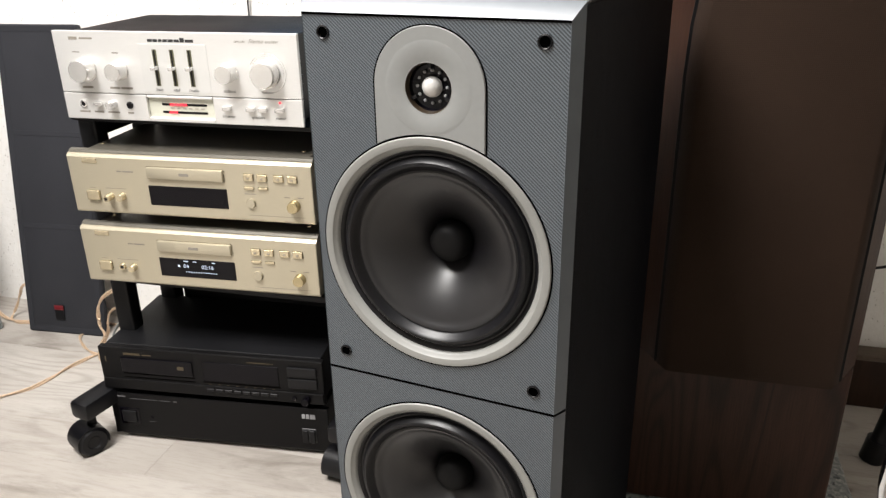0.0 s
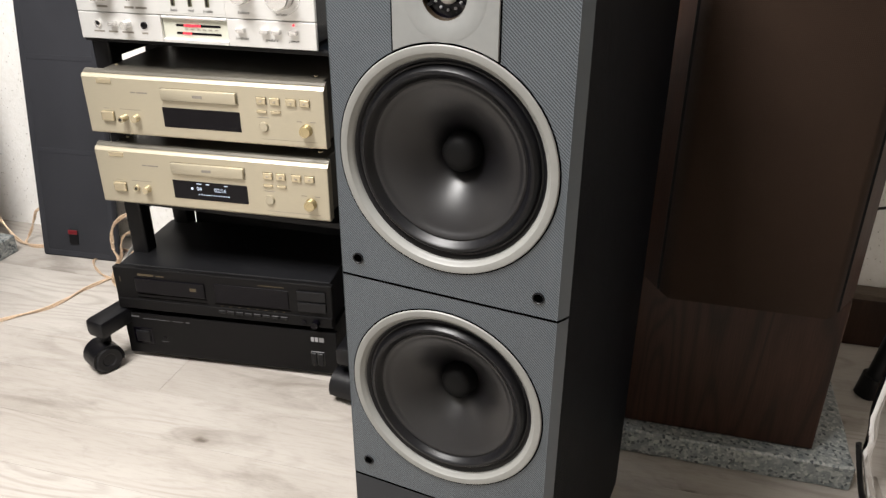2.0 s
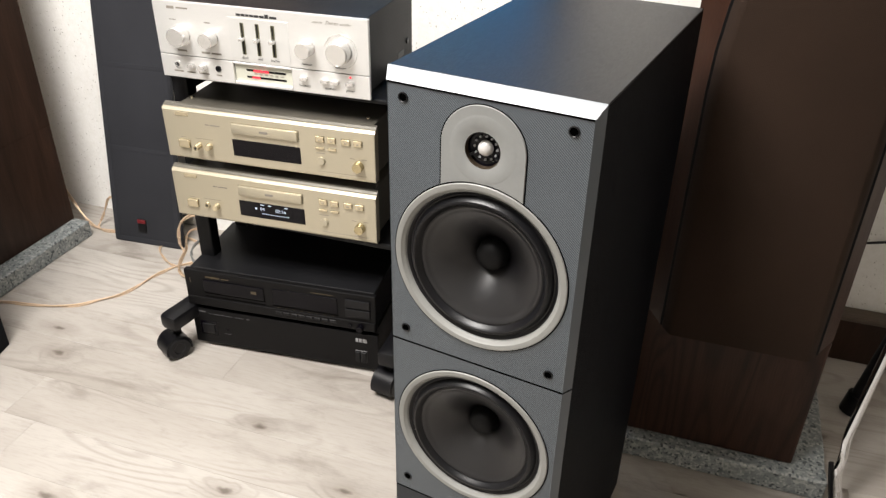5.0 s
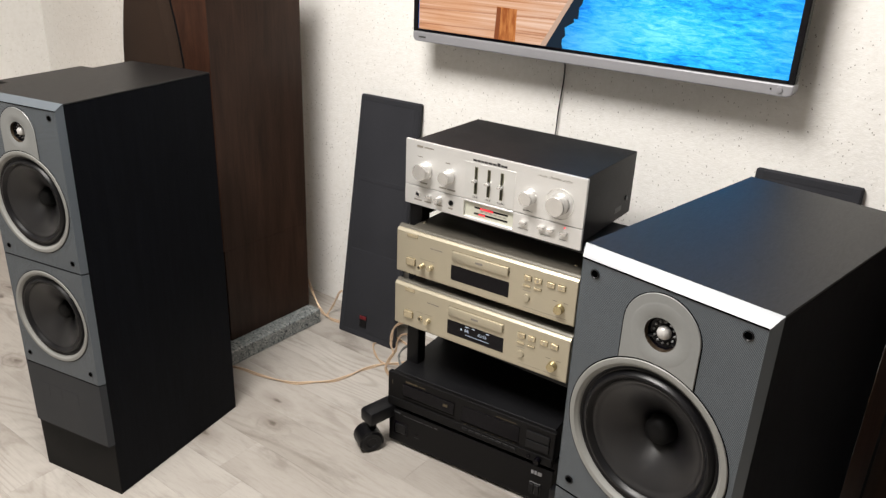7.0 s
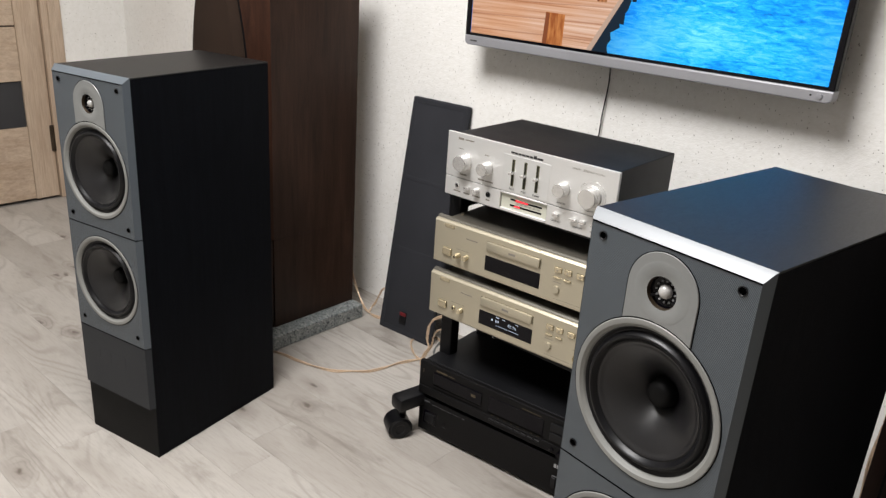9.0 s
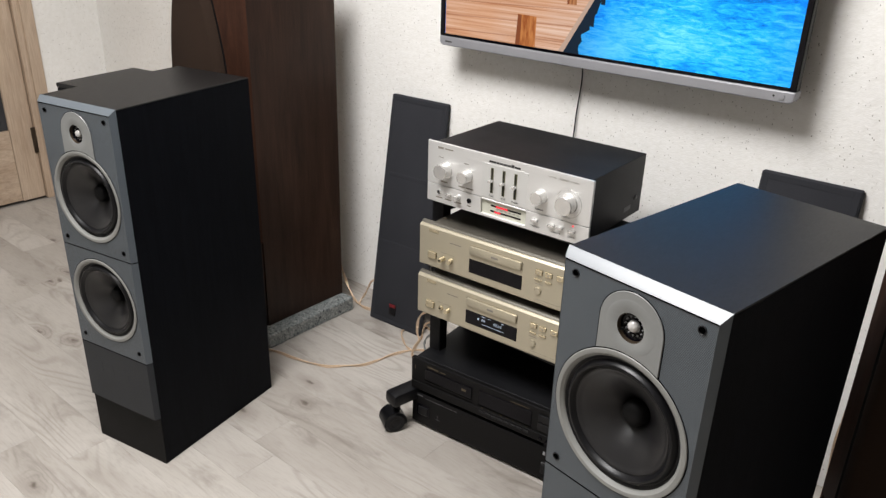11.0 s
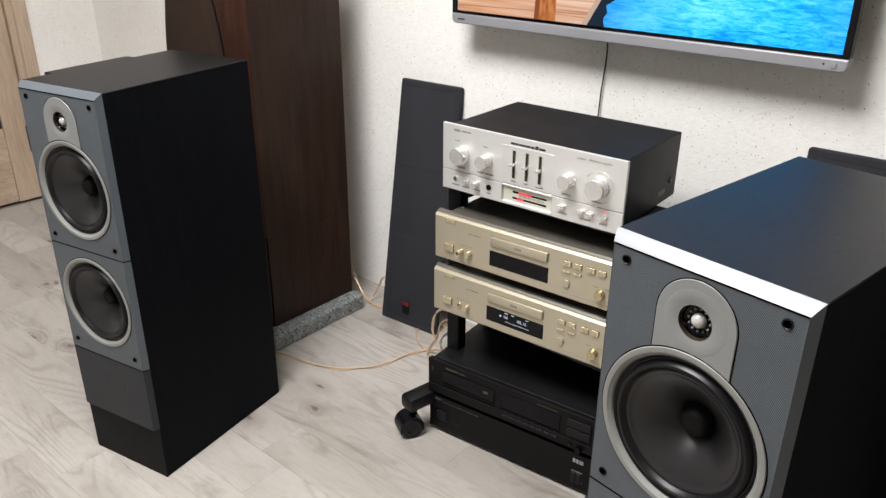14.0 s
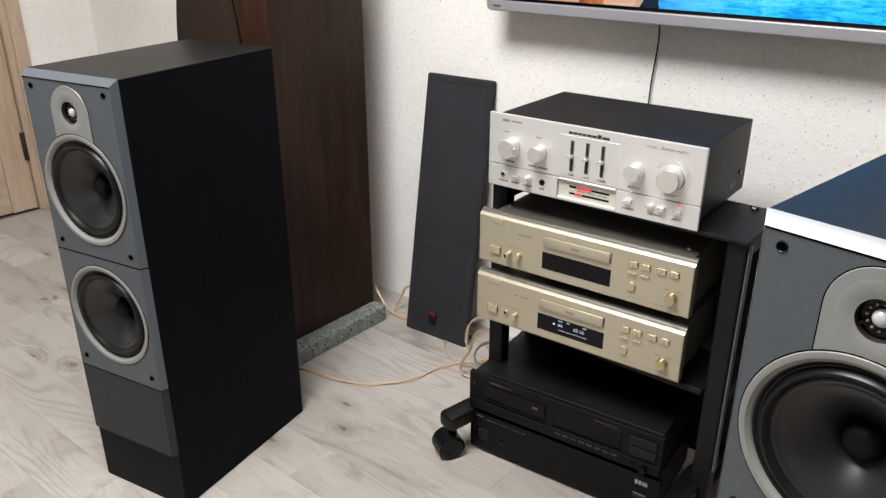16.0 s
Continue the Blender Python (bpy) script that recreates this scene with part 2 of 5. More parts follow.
def mat_deck():
    """The lit picture of sunlit pier boards."""
    T = Tree("pier_picture")
    n = T.noise(5, 4, 0.55, T.mapped((0.5, 1, 34), (0, 3, 0)), 0.2)
    b = T.noise(4, 3)
    gap = T.add("ShaderNodeTexWave", bands_direction="Z", wave_profile="SAW")
    gap.inputs["Scale"].default_value = 8.0
    gap.inputs["Distortion"].default_value = 1.2
    gap.inputs["Detail"].default_value = 1.0
    gap.inputs["Detail Scale"].default_value = 0.6
    T.link(T.mapped((0.35, 1, 1), (0, 4, 0)), gap.inputs["Vector"])
    col = T.ramp(n, [(0.34, (0.58, 0.27, 0.14)), (0.45, (0.76, 0.43, 0.27)), (0.7, (0.95, 0.66, 0.50))])
    col = T.mix(col, T.ramp(gap.outputs["Fac"], [(0.0, (0.55, 0.38, 0.30)), (0.10, (0.92, 0.88, 0.86)), (0.3, (1, 1, 1))]), 0.8, "MULTIPLY")
    col = T.mix(col, T.ramp(b, [(0.35, (0.95, 0.75, 0.55)), (0.65, (0.95, 0.98, 1.05))]), 0.6, "MULTIPLY")
    T.set((0.004, 0.004, 0.004), 0.25, 0, 0.1)
    T.link(col, T.bsdf.inputs["Emission Color"])
    T.bsdf.inputs["Emission Strength"].default_value = 0.95
    return T.m


def mat_figured():
    """Oiled walnut with cathedral figure along z."""
    T = Tree("oiled_walnut_grain")
    warp = T.noise(1.0, 2, 0.4, T.mapped((8, 8, 1.3)), 0.3)
    rings = T.math("ADD", T.math("MULTIPLY", T.math("SINE", T.math("MULTIPLY", warp, 110.0)), 0.5), 0.5)
    pores = T.noise(14, 5, 0.7, T.mapped((40, 40, 1.2)))
    col = T.ramp(rings, [(0.0, (0.021, 0.0090, 0.0052)), (0.4, (0.038, 0.0158, 0.0088)), (1.0, (0.046, 0.0195, 0.0110))])
    col = T.mix(col, T.ramp(pores, [(0.35, (0.45, 0.42, 0.40)), (0.6, (1, 1, 1))]), 0.8, "MULTIPLY")
    col = T.mix(col, T.ramp(T.noise(3, 2), [(0.35, (0.6, 0.58, 0.56)), (0.65, (1, 1, 1))]), 0.8, "MULTIPLY")
    T.set(col, 0.42, 0, 0.25)
    T.bump(pores, 0.12, 0.0008)
    return T.m


WALLPAPER, PLANK, RIBBED, GRANITE = mat_wallpaper(), mat_plank(), mat_ribbed(), mat_granite()
GROOVE = plain("joint_shadow_gap", (0.30, 0.275, 0.25), 0.8)
# invented mid tone for the unseen east wall, to weaken its bounce light
BEIGE = plain("dimmed_beige_wall", (0.38, 0.35, 0.31), 0.85, var=0.06, bump=0.2)
PAINT = plain("white_ceiling_paint", (0.8, 0.79, 0.77), 0.85, var=0.03)
ASH = wood("black_ash_vinyl", (0.0030, 0.0035, 0.0048), (0.0072, 0.0082, 0.0110), (26, 26, 2.0), 0.46, 0.5, 0.2, 0.045)
ASH_TOP = wood("black_ash_vinyl_top", (0.0040, 0.0038, 0.0040), (0.0080, 0.0076, 0.0078), (26, 2.0, 26), 0.38, 0.5, 0.25, 0.28)
EDGE_GLOSS = plain("satin_grey_edge", (0.085, 0.100, 0.115), 0.42, var=0.05, spec=0.85)
GREY_PLASTIC = plain("blue_grey_plastic", (0.070, 0.083, 0.097), 0.34, var=0.05, bump=0.1)
DARK_PANEL = plain("dark_grey_plastic", (0.021, 0.0235, 0.0275), 0.5, var=0.05, bump=0.1, spec=0.25)
PLINTH = plain("matt_black_plinth", (0.0045, 0.0042, 0.0042), 0.6, var=0.1, spec=0.12)
FRONT_BLACK = plain("matt_black_front", (0.0048, 0.0045, 0.0047), 0.45, var=0.12, bump=0.1, spec=0.14)
RING = plain("warm_grey_satin_trim", (0.215, 0.216, 0.204), 0.46, var=0.05, bump=0.05)
PLATE = plain("cool_grey_satin_trim", (0.205, 0.210, 0.205), 0.40, var=0.05, bump=0.05)
RUBBER = plain("black_rubber", (0.004, 0.004, 0.005), 0.34, var=0.15, spec=0.28)
CONE = plain("black_polymer_cone", (0.0042, 0.0040, 0.0050), 0.35, var=0.05, big=5, spec=0.55)
CAP = plain("black_dust_cap", (0.0035, 0.0035, 0.0038), 0.55, var=0.15, spec=0.14)
# near-black without gloss, painting the shade of holes, seams and slots
VOID = plain("painted_hole_shade", (0.0008, 0.0008, 0.0008), 0.9, spec=0.0)
BLACK = plain("black_plastic", (0.0030, 0.0030, 0.0040), 0.40, var=0.15, bump=0.1, spec=0.3)
BLACK_PAINT = plain("black_textured_steel", (0.0052, 0.0053, 0.0062), 0.5, var=0.12, fine=700, bump=0.3, spec=0.26)
RACK_BLACK = plain("black_powder_coated_steel", (0.0048, 0.0048, 0.0056), 0.5, var=0.12, fine=700, bump=0.3, spec=0.24)
BLACK_GLOSS = plain("glossy_black", (0.0028, 0.0024, 0.0038), 0.14, var=0.1, spec=0.18)
DARK_GREY = plain("dark_grey_print", (0.06, 0.06, 0.06), 0.5)
SILVER = mat_brushed("brushed_silver_aluminium", (0.75, 0.745, 0.73), 0.36, 0.55)
KNOB = plain("turned_silver_knob", (0.76, 0.75, 0.73), 0.26, 0.75, 0.02)
OLIVE = plain("olive_slot_lining", (0.10, 0.095, 0.05), 0.5)
TONE = plain("satin_white_aluminium", (0.70, 0.70, 0.685), 0.40, 0.55, 0.02)
GOLD = mat_brushed("champagne_gold_aluminium", (0.478, 0.430, 0.326), 0.36, 0.5)
GOLD_HI = plain("polished_champagne_gold", (0.60, 0.52, 0.36), 0.24, 0.7, 0.05)
CD_TOP = plain("bronze_painted_steel", (0.10, 0.092, 0.075), 0.42, 0.3, 0.08, fine=600, bump=0.2)
BRONZE = plain("dark_bronze", (0.05, 0.035, 0.022), 0.4, 0.6, 0.1)
CHROME = plain("polished_chrome", (0.62, 0.62, 0.63), 0.12, 1.0, 0.03)
WHITE_BALL = plain("white_metal_dome", (0.50, 0.49, 0.475), 0.25, 0.2, 0.04)
PRINT = plain("black_ink", (0.02, 0.02, 0.02), 0.6)
PRINT_GREY = plain("grey_ink", (0.22, 0.20, 0.17), 0.6)
GOLD_INK = plain("dull_gold_ink", (0.060, 0.044, 0.022), 0.5)
WHITE_INK = plain("pale_grey_ink", (0.30, 0.30, 0.31), 0.5)
# dark colour for the painted shade round the cd buttons
GAP_SHADE = plain("painted_gap_shade", (0.05, 0.042, 0.03), 0.7)
DIM_INK = plain("dim_grey_ink", (0.09, 0.09, 0.095), 0.5)
RED_INK = plain("red_badge", (0.12, 0.006, 0.010), 0.4)
RED_LED = glow("red_led", (1.0, 0.03, 0.05), 2.2)
VFD = glow("blue_white_display", (0.72, 0.82, 1.0), 0.95)
WALNUT = wood("dark_walnut_veneer", (0.0165, 0.0083, 0.0051), (0.058, 0.0290, 0.0180), (13, 13, 1.3), 0.42, 0.5, 0.08, 0.22, 0.55)
WALNUT_RED = wood("red_brown_walnut_veneer", (0.019, 0.0078, 0.0046), (0.052, 0.0215, 0.0120), (16, 16, 1.3), 0.42, 0.5, 0.12, 0.12)
FOOT_WOOD = mat_figured()
BROWN_CLOTH = mat_cloth("brown_grille_cloth", (0.0225, 0.0122, 0.0072))
BLACK_CLOTH = mat_cloth("charcoal_grille_cloth", (0.029, 0.030, 0.035))
OAK = wood("bleached_oak_door", (0.48, 0.355, 0.25), (0.65, 0.52, 0.40), (9, 9, 0.9), 0.5, 0.5, 0.08)
OAK_X = wood("bleached_oak_door_cross", (0.48, 0.355, 0.25), (0.65, 0.52, 0.40), (9, 0.9, 9), 0.5, 0.5, 0.08)
SMOKED = plain("smoked_door_glass", (0.045, 0.045, 0.048), 0.18, var=0.05)
# grey that paints the highlight along the rack post's edge
HIGHLIGHT_GREY = plain("edge_highlight_grey", (0.11, 0.11, 0.115), 0.4, 0.4, 0.2, big=40)
GOLD_KNOB = plain("polished_gold_knob", (0.50, 0.42, 0.25), 0.2, 0.85, 0.05)
METER = plain("cream_meter_panel", (0.52, 0.52, 0.44), 0.45, 0.1, 0.03)
COPPER = plain("copper_wire_in_clear_sleeve", (0.67, 0.50, 0.35), 0.30, 0.35, 0.2, big=300, fine=900)
BEZEL = plain("grey_silver_bezel", (0.31, 0.31, 0.33), 0.4, 0.3, 0.04)
# lighter brown for the baseboard's top, lit look put into the colour
LIT_TOP = wood("lit_brown_top", (0.085, 0.062, 0.044), (0.15, 0.115, 0.085), (1.2, 14, 14), 0.5)
SEA, DECK = mat_water(), mat_deck()


def post_pic(name, dark, light, strength):
    """Rough timber of the pictured posts, streaked along z."""
    T = Tree(name)
    col = T.ramp(T.noise(5, 4, 0.6, T.mapped((22, 1, 3))), [(0.35, dark), (0.65, light)])
    T.set((0.004, 0.004, 0.004), 0.25, 0, 0.1)
    T.link(col, T.bsdf.inputs["Emission Color"])
    T.bsdf.inputs["Emission Strength"].default_value = strength
    return T.m


POST_PIC = post_pic("orange_post_picture", (0.40, 0.09, 0.02), (0.95, 0.38, 0.12), 0.75)
POST_DARK = glow("brown_post_picture", (0.42, 0.12, 0.045), 0.6)
POST_WARM = post_pic("sunlit_post_picture", (0.32, 0.09, 0.03), (0.80, 0.36, 0.15), 0.75)
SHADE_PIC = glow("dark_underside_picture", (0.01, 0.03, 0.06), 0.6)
RIM_PIC = glow("pale_beam_picture", (0.66, 0.46, 0.36), 0.85)
# glow for the screen's unseen top, tuned to its reflection on the speaker
REFLECT_PIC = glow("reflection_tint_picture", (0.13, 0.10, 0.22), 0.9)
SKY_PIC = glow("blue_inlet_picture", (0.22, 0.48, 0.94), 0.98)


# ---- mesh helpers ----
def put(bm, name, material, smooth=False):
    me = bpy.data.meshes.new(name)
    bmesh.ops.recalc_face_normals(bm, faces=bm.faces)
    bm.to_mesh(me)
    bm.free()
    me.materials.append(material)
    if smooth:
        for p in me.polygons:
            p.use_smooth = True
        me.set_sharp_from_angle(angle=radians(35))
    return me


def part(name, bm, material, parent, label="", smooth=False, at=None):
    ob = new(name, put(bm, name, material, smooth))
    ob.parent = parent
    if at is not None:
        ob.matrix_basis = at
    if label:
        tagged(ob, label)
    return ob


def thing(name, m, label, category, group="", kind=""):
    ob = new(name)
    ob.empty_display_size = 0.05
    ob.matrix_basis = m
    return tagged(ob, label, category, group, kind)


def box(x0, x1, y0, y1, z0, z1, bev=0.0, seg=2, into=None):
    bm = bmesh.new()
    vs = [bm.verts.new((x, y, z)) for x in (x0, x1) for y in (y0, y1) for z in (z0, z1)]
    for f in ((0, 1, 3, 2), (4, 6, 7, 5), (0, 4, 5, 1), (2, 3, 7, 6), (0, 2, 6, 4), (1, 5, 7, 3)):
        bm.faces.new([vs[i] for i in f])
    if bev:
        bmesh.ops.bevel(bm, geom=bm.edges[:], offset=bev, segments=seg, affect="EDGES", profile=0.5)
    return join(into, bm) if into is not None else bm


def join(a, b):
    me = bpy.data.meshes.new("tmp")
    b.to_mesh(me)
    b.free()
    a.from_mesh(me)
    bpy.data.meshes.remove(me)
    return a


def lathe(profile, cx=0.0, cz=0.0, seg=56, close=False):
    """Rows of (radius, y) turned round the y axis through (cx, cz)."""
    bm = bmesh.new()
    rings = []
    for r, y in profile:
        if r < 1e-6:
            rings.append([bm.verts.new((cx, y, cz))])
        else:
            rings.append([bm.verts.new((cx + r * math.cos(2 * math.pi * i / seg), y, cz + r * math.sin(2 * math.pi * i / seg))) for i in range(seg)])
    for a, b in zip(rings, rings[1:] + ([rings[0]] if close else [])):
        for i in range(seg):
            j = (i + 1) % seg
            q = [a[i % len(a)], a[j % len(a)], b[j % len(b)], b[i % len(b)]]
            q = list(dict.fromkeys(q))
            if len(q) > 2:
                bm.faces.new(q)
    return bm


def prism(pts, y0, y1, bev=0.0):
    """A flat outline (x, z) drawn out from y0 to y1."""
    bm = bmesh.new()
    a = [bm.verts.new((x, y0, z)) for x, z in pts]
    b = [bm.verts.new((x, y1, z)) for x, z in pts]
    bm.faces.new(a)
    bm.faces.new(b[::-1])
    for i in range(len(pts)):
        j = (i + 1) % len(pts)
        bm.faces.new((a[i], b[i], b[j], a[j]))
    if bev:
        edges = [e for e in bm.edges if abs(e.verts[0].co.y - y0) < 1e-6 and abs(e.verts[1].co.y - y0) < 1e-6]
        bmesh.ops.bevel(bm, geom=edges, offset=bev, segments=2, affect="EDGES", profile=0.5)
    return bm


def spline(pts, n=8):
    out = []
    P = [Vector(p) for p in pts]
    P = [2 * P[0] - P[1]] + P + [2 * P[-1] - P[-2]]
    for i in range(1, len(P) - 2):
        for k in range(n):
            t = k / n
            out.append(0.5 * (2 * P[i] + (P[i + 1] - P[i - 1]) * t + (2 * P[i - 1] - 5 * P[i] + 4 * P[i + 1] - P[i + 2]) * t * t + (3 * P[i] - P[i - 1] - 3 * P[i + 1] + P[i + 2]) * t ** 3))
    return out + [P[-2]]


def tube(pts, r, seg=8, flat=1.0, twist=0.0):
    """A tube along points; flat squeezes its second axis."""
    bm = bmesh.new()
    rings = []
    up = Vector((0, 0, 1))
    for i, p in enumerate(pts):
        d = (pts[min(i + 1, len(pts) - 1)] - pts[max(i - 1, 0)]).normalized()
        s = d.cross(up)
        if s.length < 0.2:
            s = d.cross(Vector((0, 1, 0)))
        s.normalize()
        w = s.cross(d)
        a0 = twist * i
        rings.append([bm.verts.new(p + r * (math.cos(a0 + 2 * math.pi * k / seg) * s + flat * math.sin(a0 + 2 * math.pi * k / seg) * w)) for k in range(seg)])
    for a, b in zip(rings, rings[1:]):
        for k in range(seg):
            bm.faces.new((a[k], a[(k + 1) % seg], b[(k + 1) % seg], b[k]))
    bm.faces.new(rings[0][::-1])
    bm.faces.new(rings[-1])
    return bm


def words(text, size, x, y, z, material, parent, name="lettering", shear=0.0, align="CENTER", label=""):
    cu = bpy.data.curves.new("text", "FONT")
    cu.body, cu.size, cu.align_x, cu.align_y, cu.shear = text, size, align, "CENTER", shear
    cu.resolution_u = 2
    tmp = new("text", cu)
    bpy.context.view_layer.update()
    me = bpy.data.meshes.new_from_object(tmp)
    bpy.data.objects.remove(tmp)
    me.materials.clear()
    me.materials.append(material)
    ob = new(name, me)
    ob.parent = parent
    ob.matrix_basis = pose(x, y, z, 90, 0, 0)
    if label:
        tagged(ob, label)
    return ob


def bars(rows, y, material, parent, name="print_bar", label=""):
    """Flat print: one mesh of small bars, rows of (x0, x1, z0, z1)."""
    bm = bmesh.new()
    for x0, x1, z0, z1 in rows:
        box(x0, x1, y - 0.0002, y + 0.0006, z0, z1, into=bm)
    return tagged(part(name, bm, material, parent, label), kind="stuff")


# ---- the room ----
WALL_Y, WEST, EAST, SOUTH, TOP = 1.62, -3.295, 1.75, -2.4, 2.55


def slab(name, b, material, label, category):
    ob = new(name, put(b, name, material))
    return tagged(ob, label, category, kind="structure")


floor = slab("floor", box(WEST - 0.1, EAST + 0.1, SOUTH - 0.1, WALL_Y + 0.1, -0.08, -0.0035), GROOVE, "grey oak laminate plank floor with knots", "floor")
ceiling = slab("ceiling", box(WEST - 0.1, EAST + 0.1, SOUTH - 0.1, WALL_Y + 0.1, TOP, TOP + 0.1), PAINT, "plain white painted ceiling", "ceiling")
slab("wall_north", box(WEST - 0.12, EAST + 0.12, WALL_Y, WALL_Y + 0.12, -0.08, TOP + 0.1), WALLPAPER, "white embossed wallpaper with small dark flecks", "wall")
# out of view; kept dark so the right-hand corner gets less fill
slab("wall_east", box(EAST, EAST + 0.12, SOUTH, WALL_Y, -0.08, TOP + 0.1), BEIGE, "plain unseen beige wall, darkened to cut bounce light", "wall")
slab("wall_south", box(WEST - 0.12, EAST + 0.12, SOUTH - 0.12, SOUTH, -0.08, TOP + 0.1), WALLPAPER, "plain white papered wall", "wall")
# west wall with the doorway
DOOR_Y0, DOOR_Y1, DOOR_H = 0.46, 1.287, 2.04
bm = box(WEST - 0.12, WEST, SOUTH, DOOR_Y0, -0.08, TOP + 0.1)
box(WEST - 0.12, WEST, DOOR_Y1, WALL_Y, -0.08, TOP + 0.1, into=bm)
box(WEST - 0.12, WEST, DOOR_Y0, DOOR_Y1, DOOR_H, TOP + 0.1, into=bm)
slab("wall_west", bm, WALLPAPER, "white papered wall round a light oak door", "wall")


# door in the west wall: leaf of rails, stiles and smoked glass strips
door = thing("door_1", pose(WEST, 0, 0), "closed light oak door with dark smoked glass strips", "door", kind="structure")
part("stile", box(-0.045, -0.010, DOOR_Y1 - 0.135, DOOR_Y1 - 0.035, 0.008, 2.0, 0.003), OAK, door)
part("stile", box(-0.045, -0.010, DOOR_Y0 + 0.035, DOOR_Y0 + 0.135, 0.008, 2.0, 0.003), OAK, door)
zs = [0.008, 0.335, 0.526, 0.754, 0.975, 1.166, 1.394, 1.61, 1.80, 2.0]
for i, (z0, z1) in enumerate(zip(zs, zs[1:])):
    if i % 3 == 1:
        part("glass_strip", box(-0.036, -0.022, DOOR_Y0 + 0.133, DOOR_Y1 - 0.133, z0 - 0.002, z1 + 0.002), SMOKED, door, "dark smoked glass strip")
    else:
        part("rail", box(-0.044, -0.012, DOOR_Y0 + 0.136, DOOR_Y1 - 0.136, z0 + 0.003, z1 - 0.003, 0.003), OAK_X, door)
part("jamb", box(-0.10, 0.006, DOOR_Y1 - 0.032, DOOR_Y1 + 0.002, 0, DOOR_H, 0.002), OAK, door)
part("jamb", box(-0.10, 0.006, DOOR_Y0 - 0.002, DOOR_Y0 + 0.032, 0, DOOR_H, 0.002), OAK, door)
part("jamb", box(-0.10, 0.006, DOOR_Y0, DOOR_Y1, DOOR_H - 0.034, DOOR_H, 0.002), OAK_X, door)
part("casing", box(0.0025, 0.018, DOOR_Y1 - 0.006, DOOR_Y1 + 0.046, 0, DOOR_H + 0.05, 0.004), OAK, door)
part("casing", box(0.0025, 0.018, DOOR_Y0 - 0.046, DOOR_Y0 + 0.006, 0, DOOR_H + 0.05, 0.004), OAK, door)
part("casing", box(0.0025, 0.017, DOOR_Y0 - 0.006, DOOR_Y1 + 0.006, DOOR_H - 0.006, DOOR_H + 0.05, 0.004), OAK_X, door)
for z in (0.215, 1.72):
    part("hinge", box(-0.012, 0.0, DOOR_Y1 - 0.048, DOOR_Y1 - 0.026, z, z + 0.115, 0.003), BRONZE, door, "small dark bronze hinge")


# ---- the two-woofer floor loudspeakers ----
def baffle(hw, z0, z1, holes, top_bevel=False, depth=0.013, flare=0.0065):
    """A front panel with bevelled sides and round holes cut through."""
    bm = bmesh.new()
    zt = z1 - (0.0130 if top_bevel else 0.0)
    front = [bm.verts.new(p) for p in ((-hw, 0, z0), (hw, 0, z0), (hw, 0, zt), (-hw, 0, zt))]
    back = [bm.verts.new(p) for p in ((-hw - flare, depth, z0), (hw + flare, depth, z0), (hw + flare, depth, z1), (-hw - flare, depth, z1))]
    edges = [bm.edges.new((front[i], front[(i + 1) % 4])) for i in range(4)]
    loops = []
    for cz, r in holes:
        ring = [bm.verts.new((r * math.cos(2 * math.pi * i / 48), 0, cz + r * math.sin(2 * math.pi * i / 48))) for i in range(48)]
        edges += [bm.edges.new((ring[i], ring[(i + 1) % 48])) for i in range(48)]
        loops.append(ring)
    bmesh.ops.triangle_fill(bm, edges=edges, use_beauty=True, normal=(0, -1, 0))
    for i in range(4):
        j = (i + 1) % 4
        bm.faces.new((front[i], back[i], back[j], front[j]))
    for ring in loops:
        inner = [bm.verts.new((v.co.x, depth, v.co.z)) for v in ring]
        for i in range(48):
            j = (i + 1) % 48
            bm.faces.new((ring[i], ring[j], inner[j], inner[i]))
    return bm


def woofer(parent, cz):
    w = part("woofer", lathe([(0.1042, 0.0015), (0.1042, -0.0010), (0.1034, -0.0019), (0.1000, -0.0021), (0.0972, -0.0016), (0.0962, -0.0004), (0.0946, 0.0006), (0.0930, 0.0020), (0.0918, 0.006)], 0, cz, 72), RING, parent, "pale grey trim ring", True)
    # thin dark ring drawn for the shade in the gap round the trim
    part("gasket", lathe([(0.1056, 0.0010), (0.1056, -0.0004), (0.1041, -0.0004), (0.1041, 0.0010)], 0, cz, 72, True), VOID, w, "dark line painted for the shaded gap", True)
    part("surround", lathe([(0.0922, 0.004), (0.0905, 0.0045), (0.0885, 0.0065), (0.0870, 0.0065), (0.0850, 0.0025), (0.0825, -0.0005), (0.0800, -0.0008), (0.0775, 0.0012), (0.0760, 0.0050), (0.0745, 0.0062), (0.0725, 0.0060)], 0, cz, 72), RUBBER, w, "black rubber roll surround", True)
    prof = [(0.0730, 0.0055), (0.0705, 0.0062), (0.0690, 0.0078)]
    for i in range(1, 13):
        f = i / 12
        prof.append((0.0690 - 0.0500 * f, 0.0078 + 0.0205 * f + 0.0170 * f ** 2.0))
    part("cone", lathe(prof, 0, cz, 72), CONE, w, "dark satin polymer cone", True)
    part("dust_cap", lathe([(0.0195, 0.0455), (0.0182, 0.0390), (0.0172, 0.0325), (0.0150, 0.0288), (0.011, 0.0266), (0.006, 0.0254), (0, 0.0250)], 0, cz, 40), CAP, w, "black dust cap", True)


